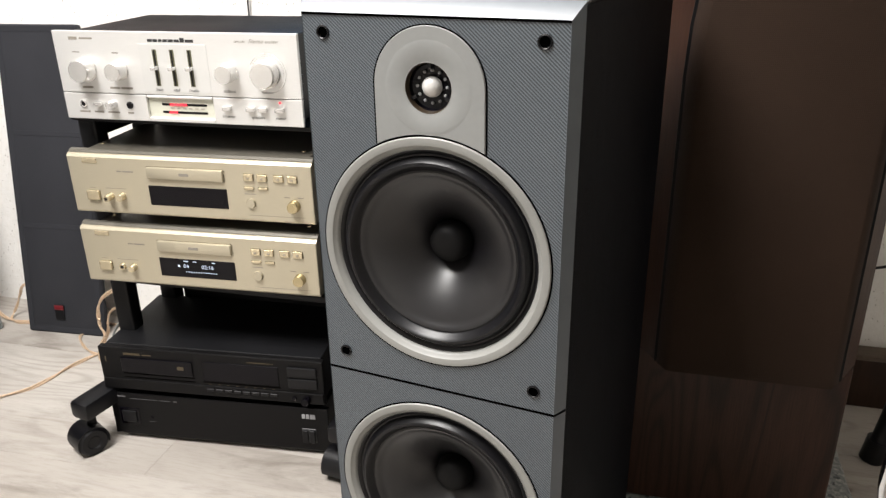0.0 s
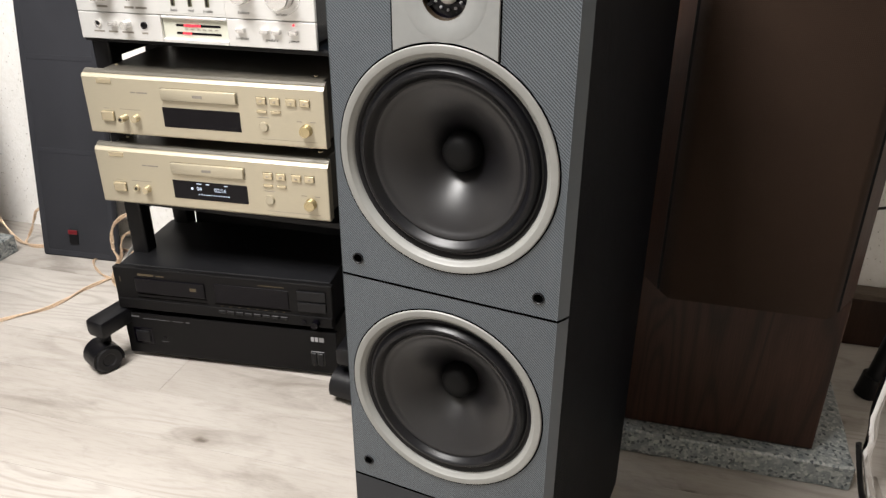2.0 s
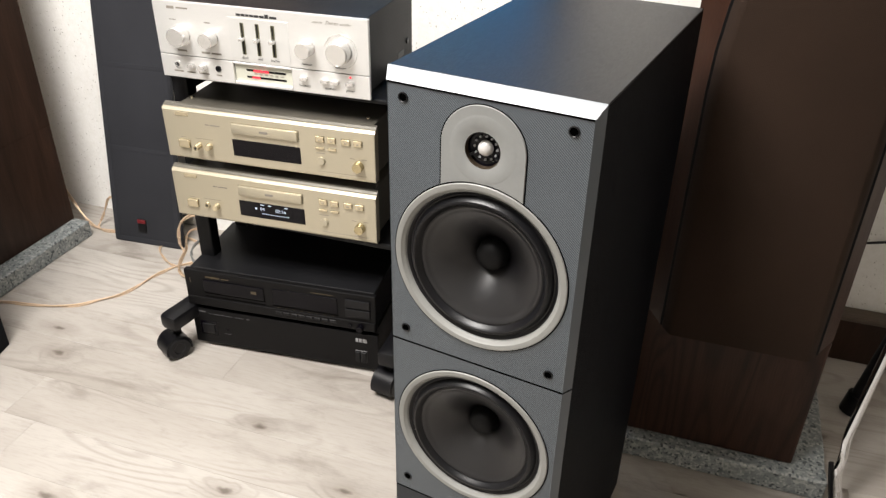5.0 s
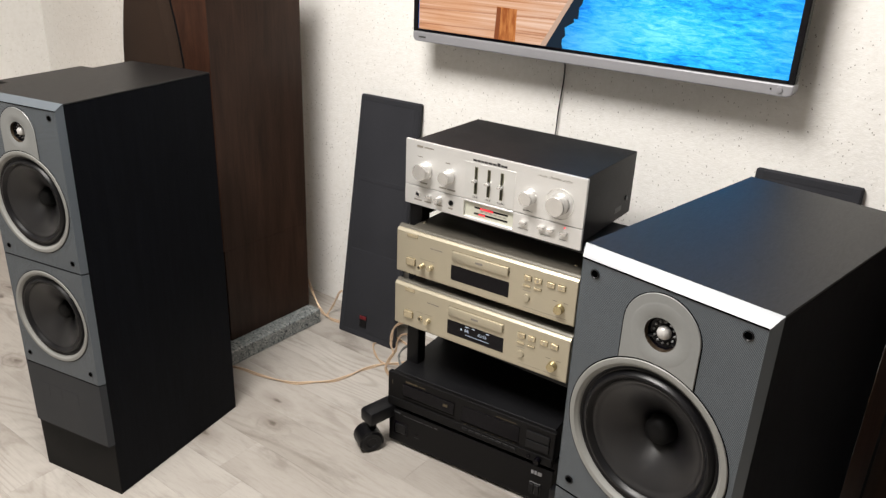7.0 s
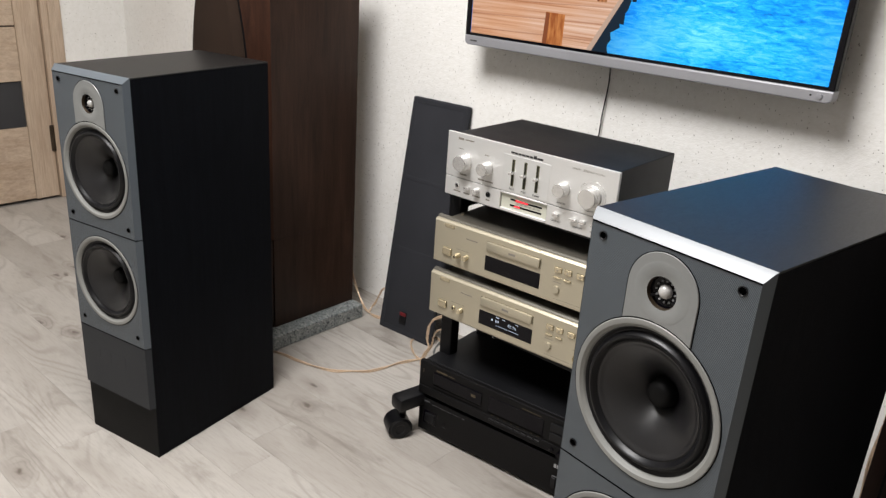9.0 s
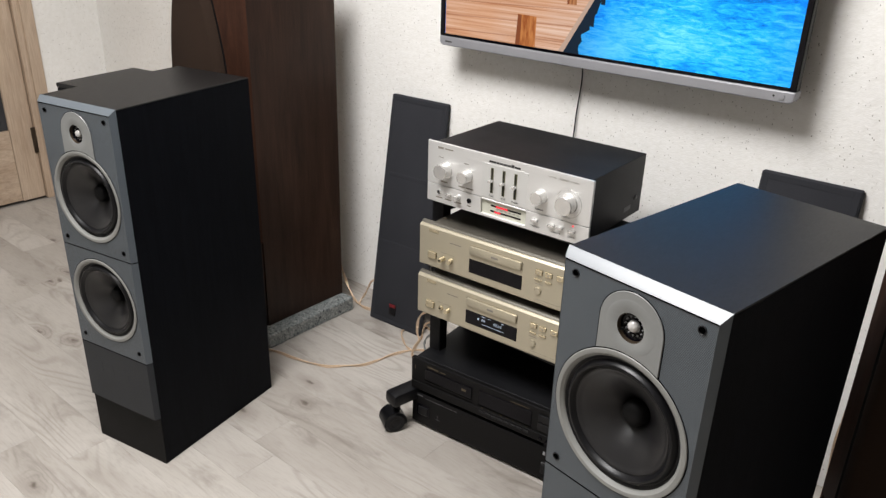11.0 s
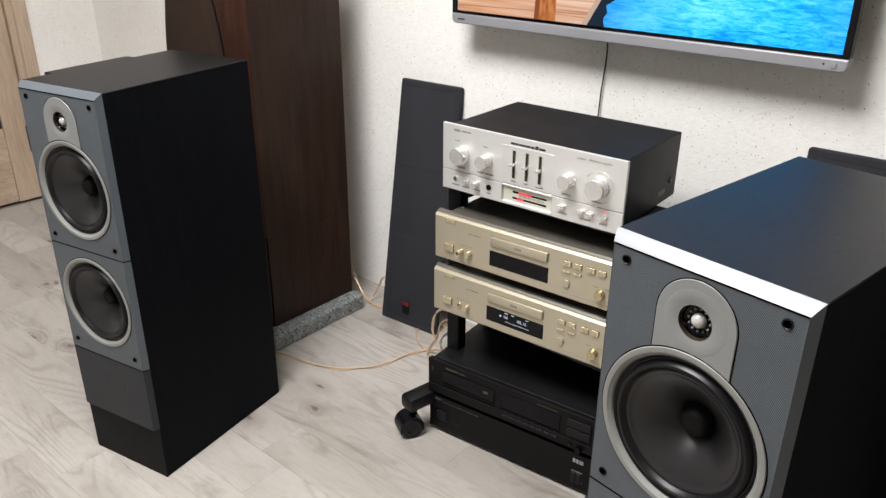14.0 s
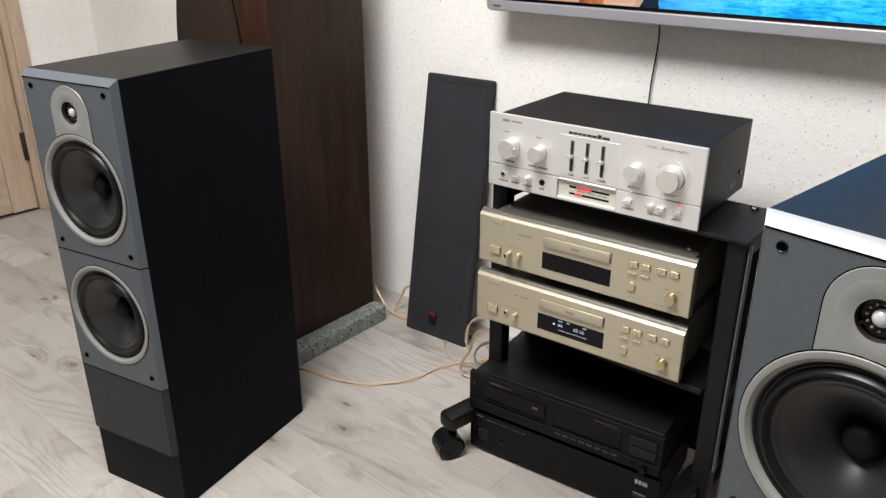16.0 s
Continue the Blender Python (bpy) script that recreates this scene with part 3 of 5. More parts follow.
def tweeter(parent, cz):
    hw, n = 0.047, 28
    out = [(hw * math.cos(math.pi * i / n), cz + hw * math.sin(math.pi * i / n)) for i in range(n + 1)]
    zr, R = 0.683, 0.1062
    arc = [(-hw + 2 * hw * i / 14, zr + math.sqrt(R * R - (-hw + 2 * hw * i / 14) ** 2)) for i in range(15)]
    pts = out + arc
    bm = bmesh.new()
    a = [bm.verts.new((x, -0.0016, z)) for x, z in pts]
    ring = [bm.verts.new((0.0200 * math.cos(2 * math.pi * i / 40), -0.0016, cz + 0.0200 * math.sin(2 * math.pi * i / 40))) for i in range(40)]
    edges = [bm.edges.new((a[i], a[(i + 1) % len(a)])) for i in range(len(a))] + [bm.edges.new((ring[i], ring[(i + 1) % 40])) for i in range(40)]
    bmesh.ops.triangle_fill(bm, edges=edges, use_beauty=True, normal=(0, -1, 0))
    # rounded outer edge and the hole's wall
    c = Vector((0, 0, cz - 0.01))
    b = [bm.verts.new((x * 1.022, 0.0004, (z - c.z) * 1.018 + c.z)) for x, z in pts]
    for i in range(len(a)):
        j = (i + 1) % len(a)
        bm.faces.new((a[i], b[i], b[j], a[j]))
    inner = [bm.verts.new((v.co.x * 0.93, 0.006, cz + (v.co.z - cz) * 0.93)) for v in ring]
    for i in range(40):
        j = (i + 1) % 40
        bm.faces.new((ring[i], ring[j], inner[j], inner[i]))
    tw = part("tweeter", bm, PLATE, parent, "arched pale grey tweeter plate", True)
    # dark outline round the plate, its gap's shade put into the colour
    rim = [(x * 1.040, (z - c.z) * 1.030 + c.z) for x, z in pts]
    bm = bmesh.new()
    n = len(pts)
    loops = [[bm.verts.new((x, y, z)) for x, z in q] for q, y in ((pts, 0.0009), (pts, -0.0004), (rim, -0.0004), (rim, 0.0009))]
    for u, v in zip(loops, loops[1:]):
        for i in range(n):
            bm.faces.new((u[i], u[(i + 1) % n], v[(i + 1) % n], v[i]))
    part("gasket", bm, VOID, tw, "dark line painted for the shaded gap")
    part("dish", lathe([(0.0374, -0.00158), (0.0362, -0.00172), (0.0345, -0.00178), (0.0215, -0.0018), (0.0200, -0.0012)], 0, cz, 56), PLATE, tw, "shallow round dish", True)
    part("well_rim", lathe([(0.0201, -0.0013), (0.0196, -0.0012), (0.0186, 0.0050)], 0, cz, 40), BRONZE, tw, "dark bronze inner rim", True)
    part("well", lathe([(0.0188, 0.004), (0.0175, 0.007), (0.012, 0.0085), (0, 0.009)], 0, cz, 40), BLACK_GLOSS, tw, "glossy black tweeter well", True)
    part("dome", lathe([(0.0084, 0.0078), (0.0080, 0.0045), (0.0066, 0.0018), (0.0038, 0.0), (0, -0.0006)], 0, cz, 32), WHITE_BALL, tw, "small white metal dome", True)
    bm = bmesh.new()
    for i in range(12):
        an = 2 * math.pi * i / 12
        join(bm, lathe([(0.0013, 0.0075), (0.0011, 0.0058), (0, 0.0055)], 0.0128 * math.cos(an), cz + 0.0128 * math.sin(an), 8))
    part("perforation", bm, WHITE_INK, tw)
    for an in (90, 210, 330):
        v = Vector((math.cos(radians(an)), 0, math.sin(radians(an))))
        s = box(-0.0012, 0.0012, 0.002, 0.006, 0.0145, 0.0195)
        bmesh.ops.rotate(s, cent=(0, 0, 0), matrix=Matrix.Rotation(radians(90 - an), 3, "Y"), verts=s.verts)
        bmesh.ops.translate(s, vec=(0, 0, cz), verts=s.verts)
        part("strut", s, BLACK, tw)


def tower_speaker(m, label, D=0.425):
    sp = thing("floor_speaker", m, label, "loudspeaker", "pair of floor loudspeakers")
    W, H, t = 0.118, 0.892, 0.018
    bm = box(-W, -W + t, 0.0131, D, 0, H - 0.0027, 0.0012, 1)
    box(W - t, W, 0.0131, D, 0, H - 0.0027, 0.0012, 1, into=bm)
    box(-W + t, W - t, D - t, D - 0.001, 0, H - 0.003, into=bm)
    box(-W + t, W - t, 0.0133, D - t, H - 0.018, H - 0.003, into=bm)
    box(-W + t, W - t, 0.03, D - t, 0.10, 0.10 + t, into=bm)
    part("cabinet", bm, ASH, sp, "black ash wood-grain cabinet")
    part("top_panel", box(-W - 0.0003, W + 0.0003, 0.0131, D + 0.0003, H - 0.0025, H, 0.001, 1), ASH_TOP, sp, "satin black wood-grain top")
    part("plinth", box(-W - 0.0002, W + 0.0002, 0.0100, 0.0129, 0.0, 0.1335), PLINTH, sp, "matt black recessed plinth")
    part("lower_panel", baffle(0.1115, 0.135, 0.2905, []), DARK_PANEL, sp, "smooth dark grey lower front panel")
    part("lower_baffle", baffle(0.1115, 0.293, 0.5505, [(0.429, 0.0970)]), RIBBED, sp, "blue-grey finely ribbed baffle")
    up = part("upper_baffle", baffle(0.1115, 0.553, 0.892, [(0.683, 0.0970), (0.826, 0.0215)], True), RIBBED, sp, "blue-grey finely ribbed baffle")
    # smooth bevel strips down both sides and along the top edge
    for z0, z1 in ((0.293, 0.5505), (0.553, 0.8803)):
        for s in (-1, 1):
            bm = bmesh.new()
            q = [(s * 0.1113, -0.0005, z0), (s * 0.1182, 0.0131, z0), (s * 0.1182, 0.0131, z1 + (0.0118 if z1 > 0.8 else 0)), (s * 0.1113, -0.0005, z1)]
            r = [(s * 0.1080, 0.003, z0), (s * 0.1150, 0.0131, z0), (s * 0.1150, 0.0131, z1), (s * 0.1080, 0.003, z1)]
            va, vb = [bm.verts.new(p) for p in q], [bm.verts.new(p) for p in r]
            bm.faces.new(va)
            bm.faces.new(vb[::-1])
            for i in range(4):
                bm.faces.new((va[i], vb[i], vb[(i + 1) % 4], va[(i + 1) % 4]))
            part("edge_strip", bm, GREY_PLASTIC, sp, "smooth grey bevelled edge")
    part("seam", box(-0.1112, 0.1112, -0.0007, 0.0012, 0.8786, 0.8802), VOID, sp, "dark seam under the top edge")
    for z in (0.2917, 0.5518):
        part("seam", box(-0.1112, 0.1112, -0.0002, 0.0060, z - 0.0010, z + 0.0010), VOID, sp, "dark joint between front panels")
    # rounded over, meeting the side strips in mitres
    bm = bmesh.new()
    rows = []
    for i in range(8):
        an = radians(90 * i / 7)
        k = math.sin(an)
        y, z = 0.0139 * (1 - math.cos(an)) * 0.12 + 0.0139 * i / 7 * 0.88 - 0.0006, 0.8806 + 0.0119 * (0.12 * k + 0.88 * i / 7)
        w = 0.1119 + 0.0065 * i / 7
        rows.append([bm.verts.new((-w, y, z)), bm.verts.new((w, y, z))])
    low = [bm.verts.new((-0.108, 0.010, 0.878)), bm.verts.new((0.108, 0.010, 0.878))]
    rows.append(low)
    for i in range(9):
        u, v = rows[i], rows[(i + 1) % 9]
        bm.faces.new((u[0], u[1], v[1], v[0]))
    bm.faces.new([r[0] for r in rows])
    bm.faces.new([r[1] for r in rows][::-1])
    part("top_bevel", bm, EDGE_GLOSS, sp, "smooth satin grey bevelled top edge", True)
    woofer(sp, 0.683)
    woofer(sp, 0.429)
    tweeter(sp, 0.826)
    for z in (0.865, 0.572, 0.316):
        for x in (-0.0925, 0.0925):
            s = part("grille_socket", lathe([(0.0060, 0.001), (0.0058, -0.0011), (0.0050, -0.0015), (0.0043, -0.0008), (0.0040, 0.006)], x, z, 20), BLACK, sp, "black grille peg socket", True)
            # flat disc, no hole cut; the hole's shade is its colour
            part("socket_hole", lathe([(0.0042, -0.0006), (0.003, -0.0003), (0, -0.0003)], x, z, 16), VOID, s)
    # plain embossed marks where a name stands
    for x0, x1 in ((-0.083, -0.050), (-0.044, -0.012), (-0.006, 0.040)):
        part("embossed_mark", box(x0, x1, -0.0003, 0.002, 0.215, 0.248, 0.0002, 1), DARK_PANEL, sp)
    return sp


RS_M = pose(-0.122, 0.628, 0, 0, 0, -9.3)
LS_M = pose(-1.381, 0.566, 0, 0, 0, 10.8)
tower_speaker(RS_M, "slim two-woofer loudspeaker, grey front, black wood-grain cabinet, standing on the floor")
tower_speaker(LS_M, "slim two-woofer loudspeaker, grey front, black wood-grain cabinet, near the walnut speaker", 0.402)


# ---- tall walnut loudspeakers on granite slabs ----
def walnut_speaker(x, y, label):
    """Square box below; above it the front stands forward on cut corners, which draw in along a curve towards the top."""
    sp = thing("tall_speaker", pose(x, y, 0.048), label, "loudspeaker", "pair of tall walnut loudspeakers")
    hw, D, z0, d, y0, f0 = 0.157, 0.380, 0.287, 0.064, 0.012, 0.128
    levels = [(z0 + 0.0005, 0.0), (0.708, 0.0), (0.773, 0.0025), (0.832, 0.009), (0.878, 0.017), (0.922, 0.027), (0.968, 0.039), (1.018, 0.054), (1.078, 0.074)]
    bm = box(-hw, hw, d, D, 0.0, z0, 0.001, 1)
    secs = [[bm.verts.new(p) for p in ((-hw, D, z), (-hw, d, z), (-(f0 - k), y0, z), (f0 - k, y0, z), (hw, d, z), (hw, D, z))] for z, k in levels]
    for a, b in zip(secs, secs[1:]):
        for i in (0, 2, 4, 5):
            bm.faces.new((a[i], a[(i + 1) % 6], b[(i + 1) % 6], b[i]))
    bm.faces.new(secs[0][::-1])
    bm.faces.new(secs[-1])
    part("cabinet", bm, WALNUT, sp, "dark walnut veneered cabinet")
    for s in (-1, 1):
        bm = bmesh.new()
        rows = [[bm.verts.new((s * px, py, z)) for px, py in ((f0 - k, y0), (hw, d), (hw - 0.004, d + 0.004), (f0 - k - 0.004, y0 + 0.004))] for z, k in levels]
        for a, b in zip(rows, rows[1:]):
            for i in range(4):
                bm.faces.new((a[i], a[(i + 1) % 4], b[(i + 1) % 4], b[i]))
        bm.faces.new(rows[0])
        bm.faces.new(rows[-1][::-1])
        part("corner_facet", bm, WALNUT_RED, sp, "red-brown veneered corner facet", True)
        # dark strip on the surface, painting the shaded seam between cloth and facet
        edge = [(s * (f0 - k - 0.0035), z) for z, k in levels] + [(s * (f0 - k + 0.0005), z) for z, k in levels[::-1]]
        part("groove", prism(edge, y0 - 0.0022, y0 + 0.0008), CAP, sp, "dark strip painted for the shaded seam beside the grille")
    # cloth grille drawn over a frame with sloping sides
    bm = bmesh.new()
    rows = []
    for z, k in levels:
        w = f0 - k - 0.0035
        rows.append([bm.verts.new(p) for p in ((-w, y0 - 0.001, z), (-w + 0.001, 0.004, z), (-w + 0.013, -0.013, z), (-w + 0.018, -0.015, z), (w - 0.018, -0.015, z), (w - 0.013, -0.013, z), (w - 0.001, 0.004, z), (w, y0 - 0.001, z))])
    for a, b in zip(rows, rows[1:]):
        for i in range(8):
            bm.faces.new((a[i], a[(i + 1) % 8], b[(i + 1) % 8], b[i]))
    bm.faces.new(rows[0])
    bm.faces.new(rows[-1][::-1])
    part("grille", bm, BROWN_CLOTH, sp, "brown cloth grille", True)
    part("foot_panel", box(-0.1545, 0.1545, 0.052, 0.0638, 0.001, z0 - 0.001, 0.004), FOOT_WOOD, sp, "grained walnut foot panel")
    return sp


walnut_speaker(-1.714, 1.085, "tall dark walnut loudspeaker with brown cloth grille on a granite slab")
walnut_speaker(0.214, 1.085, "tall dark walnut loudspeaker with cut corners beside the slim grey speaker")


def granite_slab(x0, x1, y0, y1, label):
    bm = box(x0, x1, y0, y1, 0, 0.047, 0.003, 1)
    bmesh.ops.subdivide_edges(bm, edges=[e for e in bm.edges if e.calc_length() > 0.2], cuts=14, use_grid_fill=True)
    for v in bm.verts:
        k = noise.noise(v.co * 40) * 0.0022
        v.co.x += k
        v.co.y += noise.noise(v.co * 40 + Vector((9, 9, 9))) * 0.0022
    ob = new("granite_slab", put(bm, "granite_slab", GRANITE))
    return tagged(ob, label, "stone slab", "granite slabs")


granite_slab(-1.92, -1.508, 1.105, 1.468, "rough-edged grey speckled granite slab under the walnut speaker")
granite_slab(0.040, 0.431, 1.110, 1.50, "rough-edged grey speckled granite slab on the floor")


# ---- loose grilles leaning on the wall ----
def loose_grille(m, label, h=0.752):
    g = thing("speaker_grille", m, label, "speaker grille", "loose grilles")
    w = 0.215
    part("cloth_panel", box(0, w, 0.0, 0.020, 0, h, 0.006, 3), BLACK_CLOTH, g, "charcoal cloth panel", True)
    bm = bmesh.new()
    for q in ((0.004, 0.018, 0.004, h - 0.004), (w - 0.018, w - 0.004, 0.004, h - 0.004), (0.018, w - 0.018, h - 0.018, h - 0.004), (0.018, w - 0.018, 0.004, 0.018), (0.018, w - 0.018, h * 0.36, h * 0.36 + 0.012), (0.018, w - 0.018, h * 0.66, h * 0.66 + 0.012)):
        box(q[0], q[1], -0.0007, 0.004, q[2], q[3], 0.0005, 1, into=bm)
    part("frame_relief", bm, BLACK_CLOTH, g, "frame pressing through the cloth")
    b = part("badge", box(w / 2 - 0.025, w / 2 + 0.001, -0.004, 0.001, 0.038, 0.076, 0.002), BLACK, g, "small black badge")
    part("badge_stripe", box(w / 2 - 0.025, w / 2 + 0.001, -0.0062, -0.003, 0.064, 0.076, 0.0015, 1), RED_INK, b, "red stripe")
    return g


loose_grille(pose(-1.430, 1.468, 0.0, -9.2, 0, 3.5), "slim charcoal cloth speaker grille with red badge, leaning on the wall")
loose_grille(pose(-0.292, 1.474, 0.0, -9.4, 0, 1.0), "slim charcoal cloth speaker grille leaning on the wall behind the speaker", 0.770)

# another dark cabinet stands half hidden behind the slim speaker
dk = thing("spare_cabinet", pose(-2.025, 0.825, 0, 0, 0, 10.7), "plain black wood-grain cabinet standing half hidden behind the speaker", "cabinet")
part("cabinet_body", box(0, 0.165, 0, 0.27, 0, 0.781, 0.003), ASH, dk)
part("cabinet_top", box(-0.001, 0.166, -0.001, 0.271, 0.7815, 0.794, 0.003), ASH_TOP, dk)

# ---- television on the wall ----
tv = thing("television", pose(-1.197, 1.53, 0.933), "wall-mounted flat television showing a wooden pier over turquoise water", "television")
TW, TH, SX, SZ = 0.960, 0.575, 0.017, 0.025
part("back_case", box(0.006, TW - 0.006, 0.012, 0.048, 0.012, TH - 0.006, 0.006), BLACK, tv)
part("back_bulge", box(0.16, TW - 0.16, 0.044, 0.062, 0.06, TH - 0.12, 0.008), BLACK, tv)
part("wall_bracket", box(0.34, TW - 0.34, 0.060, 0.0905, 0.17, TH - 0.20, 0.003), BLACK_PAINT, tv, "black steel wall bracket")
part("lower_bezel", prism([(0.012, -0.004), (0.004, -0.001), (0, 0.006), (0, 0.021), (TW, 0.021), (TW, 0.006), (TW - 0.004, -0.001), (TW - 0.012, -0.004)], -0.004, 0.030, 0.003), BEZEL, tv, "silver-grey lower bezel")
part("side_bezel", box(0, SX - 0.003, -0.003, 0.02, 0.0215, TH, 0.002), BLACK_GLOSS, tv)
part("side_bezel", box(TW - SX + 0.003, TW, -0.003, 0.02, 0.0215, TH, 0.002), BLACK_GLOSS, tv)
part("upper_bezel", box(SX - 0.003, TW - SX + 0.003, -0.003, 0.02, TH - 0.016, TH, 0.002), BLACK_GLOSS, tv)
part("inner_bezel", box(SX - 0.003, TW - SX + 0.003, -0.002, 0.018, 0.0215, 0.0285, 0.001, 1), BLACK_GLOSS, tv)
part("screen", box(SX - 0.003, TW - SX + 0.003, 0.002, 0.010, 0.028, TH - 0.015), SEA, tv, "lit screen, turquoise water")


def pic(name, pts, layer, material):
    """One flat patch of the picture; points from the screen's lower left corner."""
    return part(name, prism([(SX + x, SZ + z) for x, z in pts], 0.0016 - 0.0003 * layer, 0.0026), material, tv)


pic("far_water", [(-0.002, 0.10), (0.434, 0.232), (0.46, 0.31), (-0.002, 0.31)], 0, SKY_PIC)
# invented upper picture, out of view; turns the speaker top's reflection navy
pic("horizon_sky", [(-0.002, 0.295), (0.905, 0.295), (0.905, 0.53), (-0.002, 0.53)], 0, REFLECT_PIC)
pic("pier_underside", [(0.370, 0.0005), (0.424, 0.0005), (0.418, 0.020), (0.428, 0.034), (0.424, 0.050), (0.447, 0.064), (0.443, 0.082), (0.462, 0.104), (0.474, 0.150), (0.512, 0.235), (0.500, 0.235)], 1, SHADE_PIC)
pic("pier_deck", [(-0.001, 0.0005), (0.363, 0.0005), (0.430, 0.115), (0.498, 0.228), (0.520, 0.30), (0.49, 0.30), (0.434, 0.232), (0.210, 0.166), (-0.001, 0.103)], 2, DECK)
pic("pier_beam", [(0.362, 0.0005), (0.377, 0.0005), (0.440, 0.112), (0.512, 0.237), (0.500, 0.232), (0.430, 0.115)], 3, RIM_PIC)
for dx, dz, s in ((0.402, 0.036, 1.0), (0.442, 0.096, 0.8), (0.470, 0.142, 0.6), (0.488, 0.175, 0.5)):
    pic("pier_support", [(dx, dz - 0.03 * s), (dx + 0.018 * s, dz - 0.03 * s), (dx + 0.018 * s, dz + 0.03 * s), (dx, dz + 0.018 * s)], 1.5, SHADE_PIC)
for x0, x1, z0, z1, M in ((0.034, 0.063, 0.108, 0.30, POST_DARK), (0.203, 0.220, 0.182, 0.32, POST_DARK), (0.379, 0.405, 0.117, 0.219, POST_WARM), (0.444, 0.466, 0.185, 0.30, POST_PIC), (0.234, 0.294, 0.0005, 0.078, POST_PIC), (0.476, 0.490, 0.215, 0.31, POST_DARK)):
    pic("pier_post", [(x0, z0), (x1, z0), (x1, z1), (x0 + 0.004, z1 + 0.002)], 5, M)
    pic("pier_post_shade", [(x0, z0), (x0 + (x1 - x0) * 0.22, z0), (x0 + (x1 - x0) * 0.26, z1), (x0 + 0.004, z1 + 0.001)], 6, POST_DARK)
part("power_button", lathe([(0.0065, -0.004), (0.0062, -0.0062), (0.004, -0.0066), (0, -0.0066)], TW - 0.026, 0.009, 20), BEZEL, tv, smooth=True)
part("indicator", lathe([(0.0022, -0.004), (0.0018, -0.0049), (0, -0.0049)], TW - 0.043, 0.009, 12), PRINT, tv)
bars([(0.020, 0.043, 0.006, 0.010)], -0.0043, DARK_GREY, tv)

part("cord", tube([p - Vector((-1.197, 1.53, 0.933)) for p in spline([(-0.782, 1.575, 0.96), (-0.783, 1.600, 0.925), (-0.786, 1.611, 0.88), (-0.791, 1.612, 0.82), (-0.794, 1.612, 0.77), (-0.794, 1.611, 0.60), (-0.760, 1.611, 0.30), (-0.755, 1.600, 0.02)])], 0.0018, 8), BLACK, tv, "thin black cord hanging down the wall", True)


# ---- hi-fi rack on castors ----
rack = thing("hifi_rack", pose(0, 0, 0), "black steel equipment rack on castors", "rack")
RX0, RX1, RY0, RY1 = -0.930, -0.402, 1.196, 1.372
for x in (RX0, RX1 - 0.036):
    for y in (RY0, RY1 - 0.03):
        part("post", box(x, x + 0.036, y, y + 0.032, 0.055, 0.632, 0.004), RACK_BLACK, rack)
    part("side_rail", box(x + 0.003, x + 0.033, RY0 + 0.032, RY1 - 0.03, 0.60, 0.628, 0.003), RACK_BLACK, rack)
    part("side_rail", box(x + 0.003, x + 0.033, RY0 + 0.032, RY1 - 0.03, 0.07, 0.10, 0.003), RACK_BLACK, rack)
    part("side_rail", box(x + 0.003, x + 0.033, RY0 + 0.032, RY1 - 0.03, 0.296, 0.320, 0.003), RACK_BLACK, rack)
part("top_shelf", box(RX0 - 0.004, RX1 + 0.004, RY0 - 0.01, RY1, 0.6325, 0.6420, 0.003), RACK_BLACK, rack, "black steel top shelf")
part("middle_shelf", box(RX0 + 0.037, RX1 - 0.037, RY0 - 0.01, RY1 - 0.034, 0.322, 0.3345, 0.003), RACK_BLACK, rack, "black steel shelf")
part("back_rail", box(RX0 + 0.037, RX1 - 0.037, RY1 - 0.028, RY1 - 0.004, 0.25, 0.29, 0.003), RACK_BLACK, rack)
part("back_panel", box(RX0 + 0.036, RX1, RY1 + 0.0025, RY1 + 0.007, 0.06, 0.63), RACK_BLACK, rack, "black steel back panel")
part("bolt", lathe([(0.008, 0), (0.008, -0.003), (0.006, -0.005), (0, -0.005)], 0, 0, 6), BLACK_GLOSS, rack, at=pose(RX1 - 0.045, RY1 - 0.022, 0.642, -90, 0, 0))
# added strip: the post's bright edge highlight as a lighter colour
part("edge_trim", box(RX1 + 0.0005, RX1 + 0.005, RY0 + 0.002, RY0 + 0.014, 0.16, 0.632, 0.001, 1), HIGHLIGHT_GREY, rack, "grey strip painted for the highlight on the post's edge")


def castor(x, y, turn, ax, ay):
    c = part("castor", tube([Vector((x, y, 0.050)), Vector((x, y, 0.095))], 0.009, 12), BLACK, rack, "twin-wheel black castor", True)
    for s in (-1, 1):
        bm = lathe([(0, -0.010), (0.012, -0.010), (0.014, -0.012), (0.024, -0.012), (0.0285, -0.008), (0.0285, 0.008), (0.024, 0.012), (0.014, 0.012), (0.012, 0.010), (0, 0.010)], 0, 0, 28)
        bmesh.ops.translate(bm, vec=(0, s * 0.014, 0), verts=bm.verts)
        part("wheel", bm, BLACK, c, smooth=True, at=pose(x - 0.006, y - 0.010, 0.0285, 0, 0, turn))
    hood = [(0.0315 * math.cos(radians(a)), 0.0315 * math.sin(radians(a))) for a in range(-20, 201, 20)]
    inner = [(0.029 * math.cos(radians(a)), 0.029 * math.sin(radians(a))) for a in range(200, -21, -20)]
    part("hood", prism(hood + inner, -0.024, 0.024), BLACK, c, smooth=True, at=pose(x - 0.006, y - 0.010, 0.0285, 0, 0, turn))
    arm = box(-0.023, 0.023, -0.004, 0.15, -0.020, 0.018, 0.009)
    part("arm", arm, BLACK, rack, "black moulded castor arm", True, at=pose(x, y - 0.024, 0.100, 0, 0, math.degrees(math.atan2(-(ax - x), ay - y))))


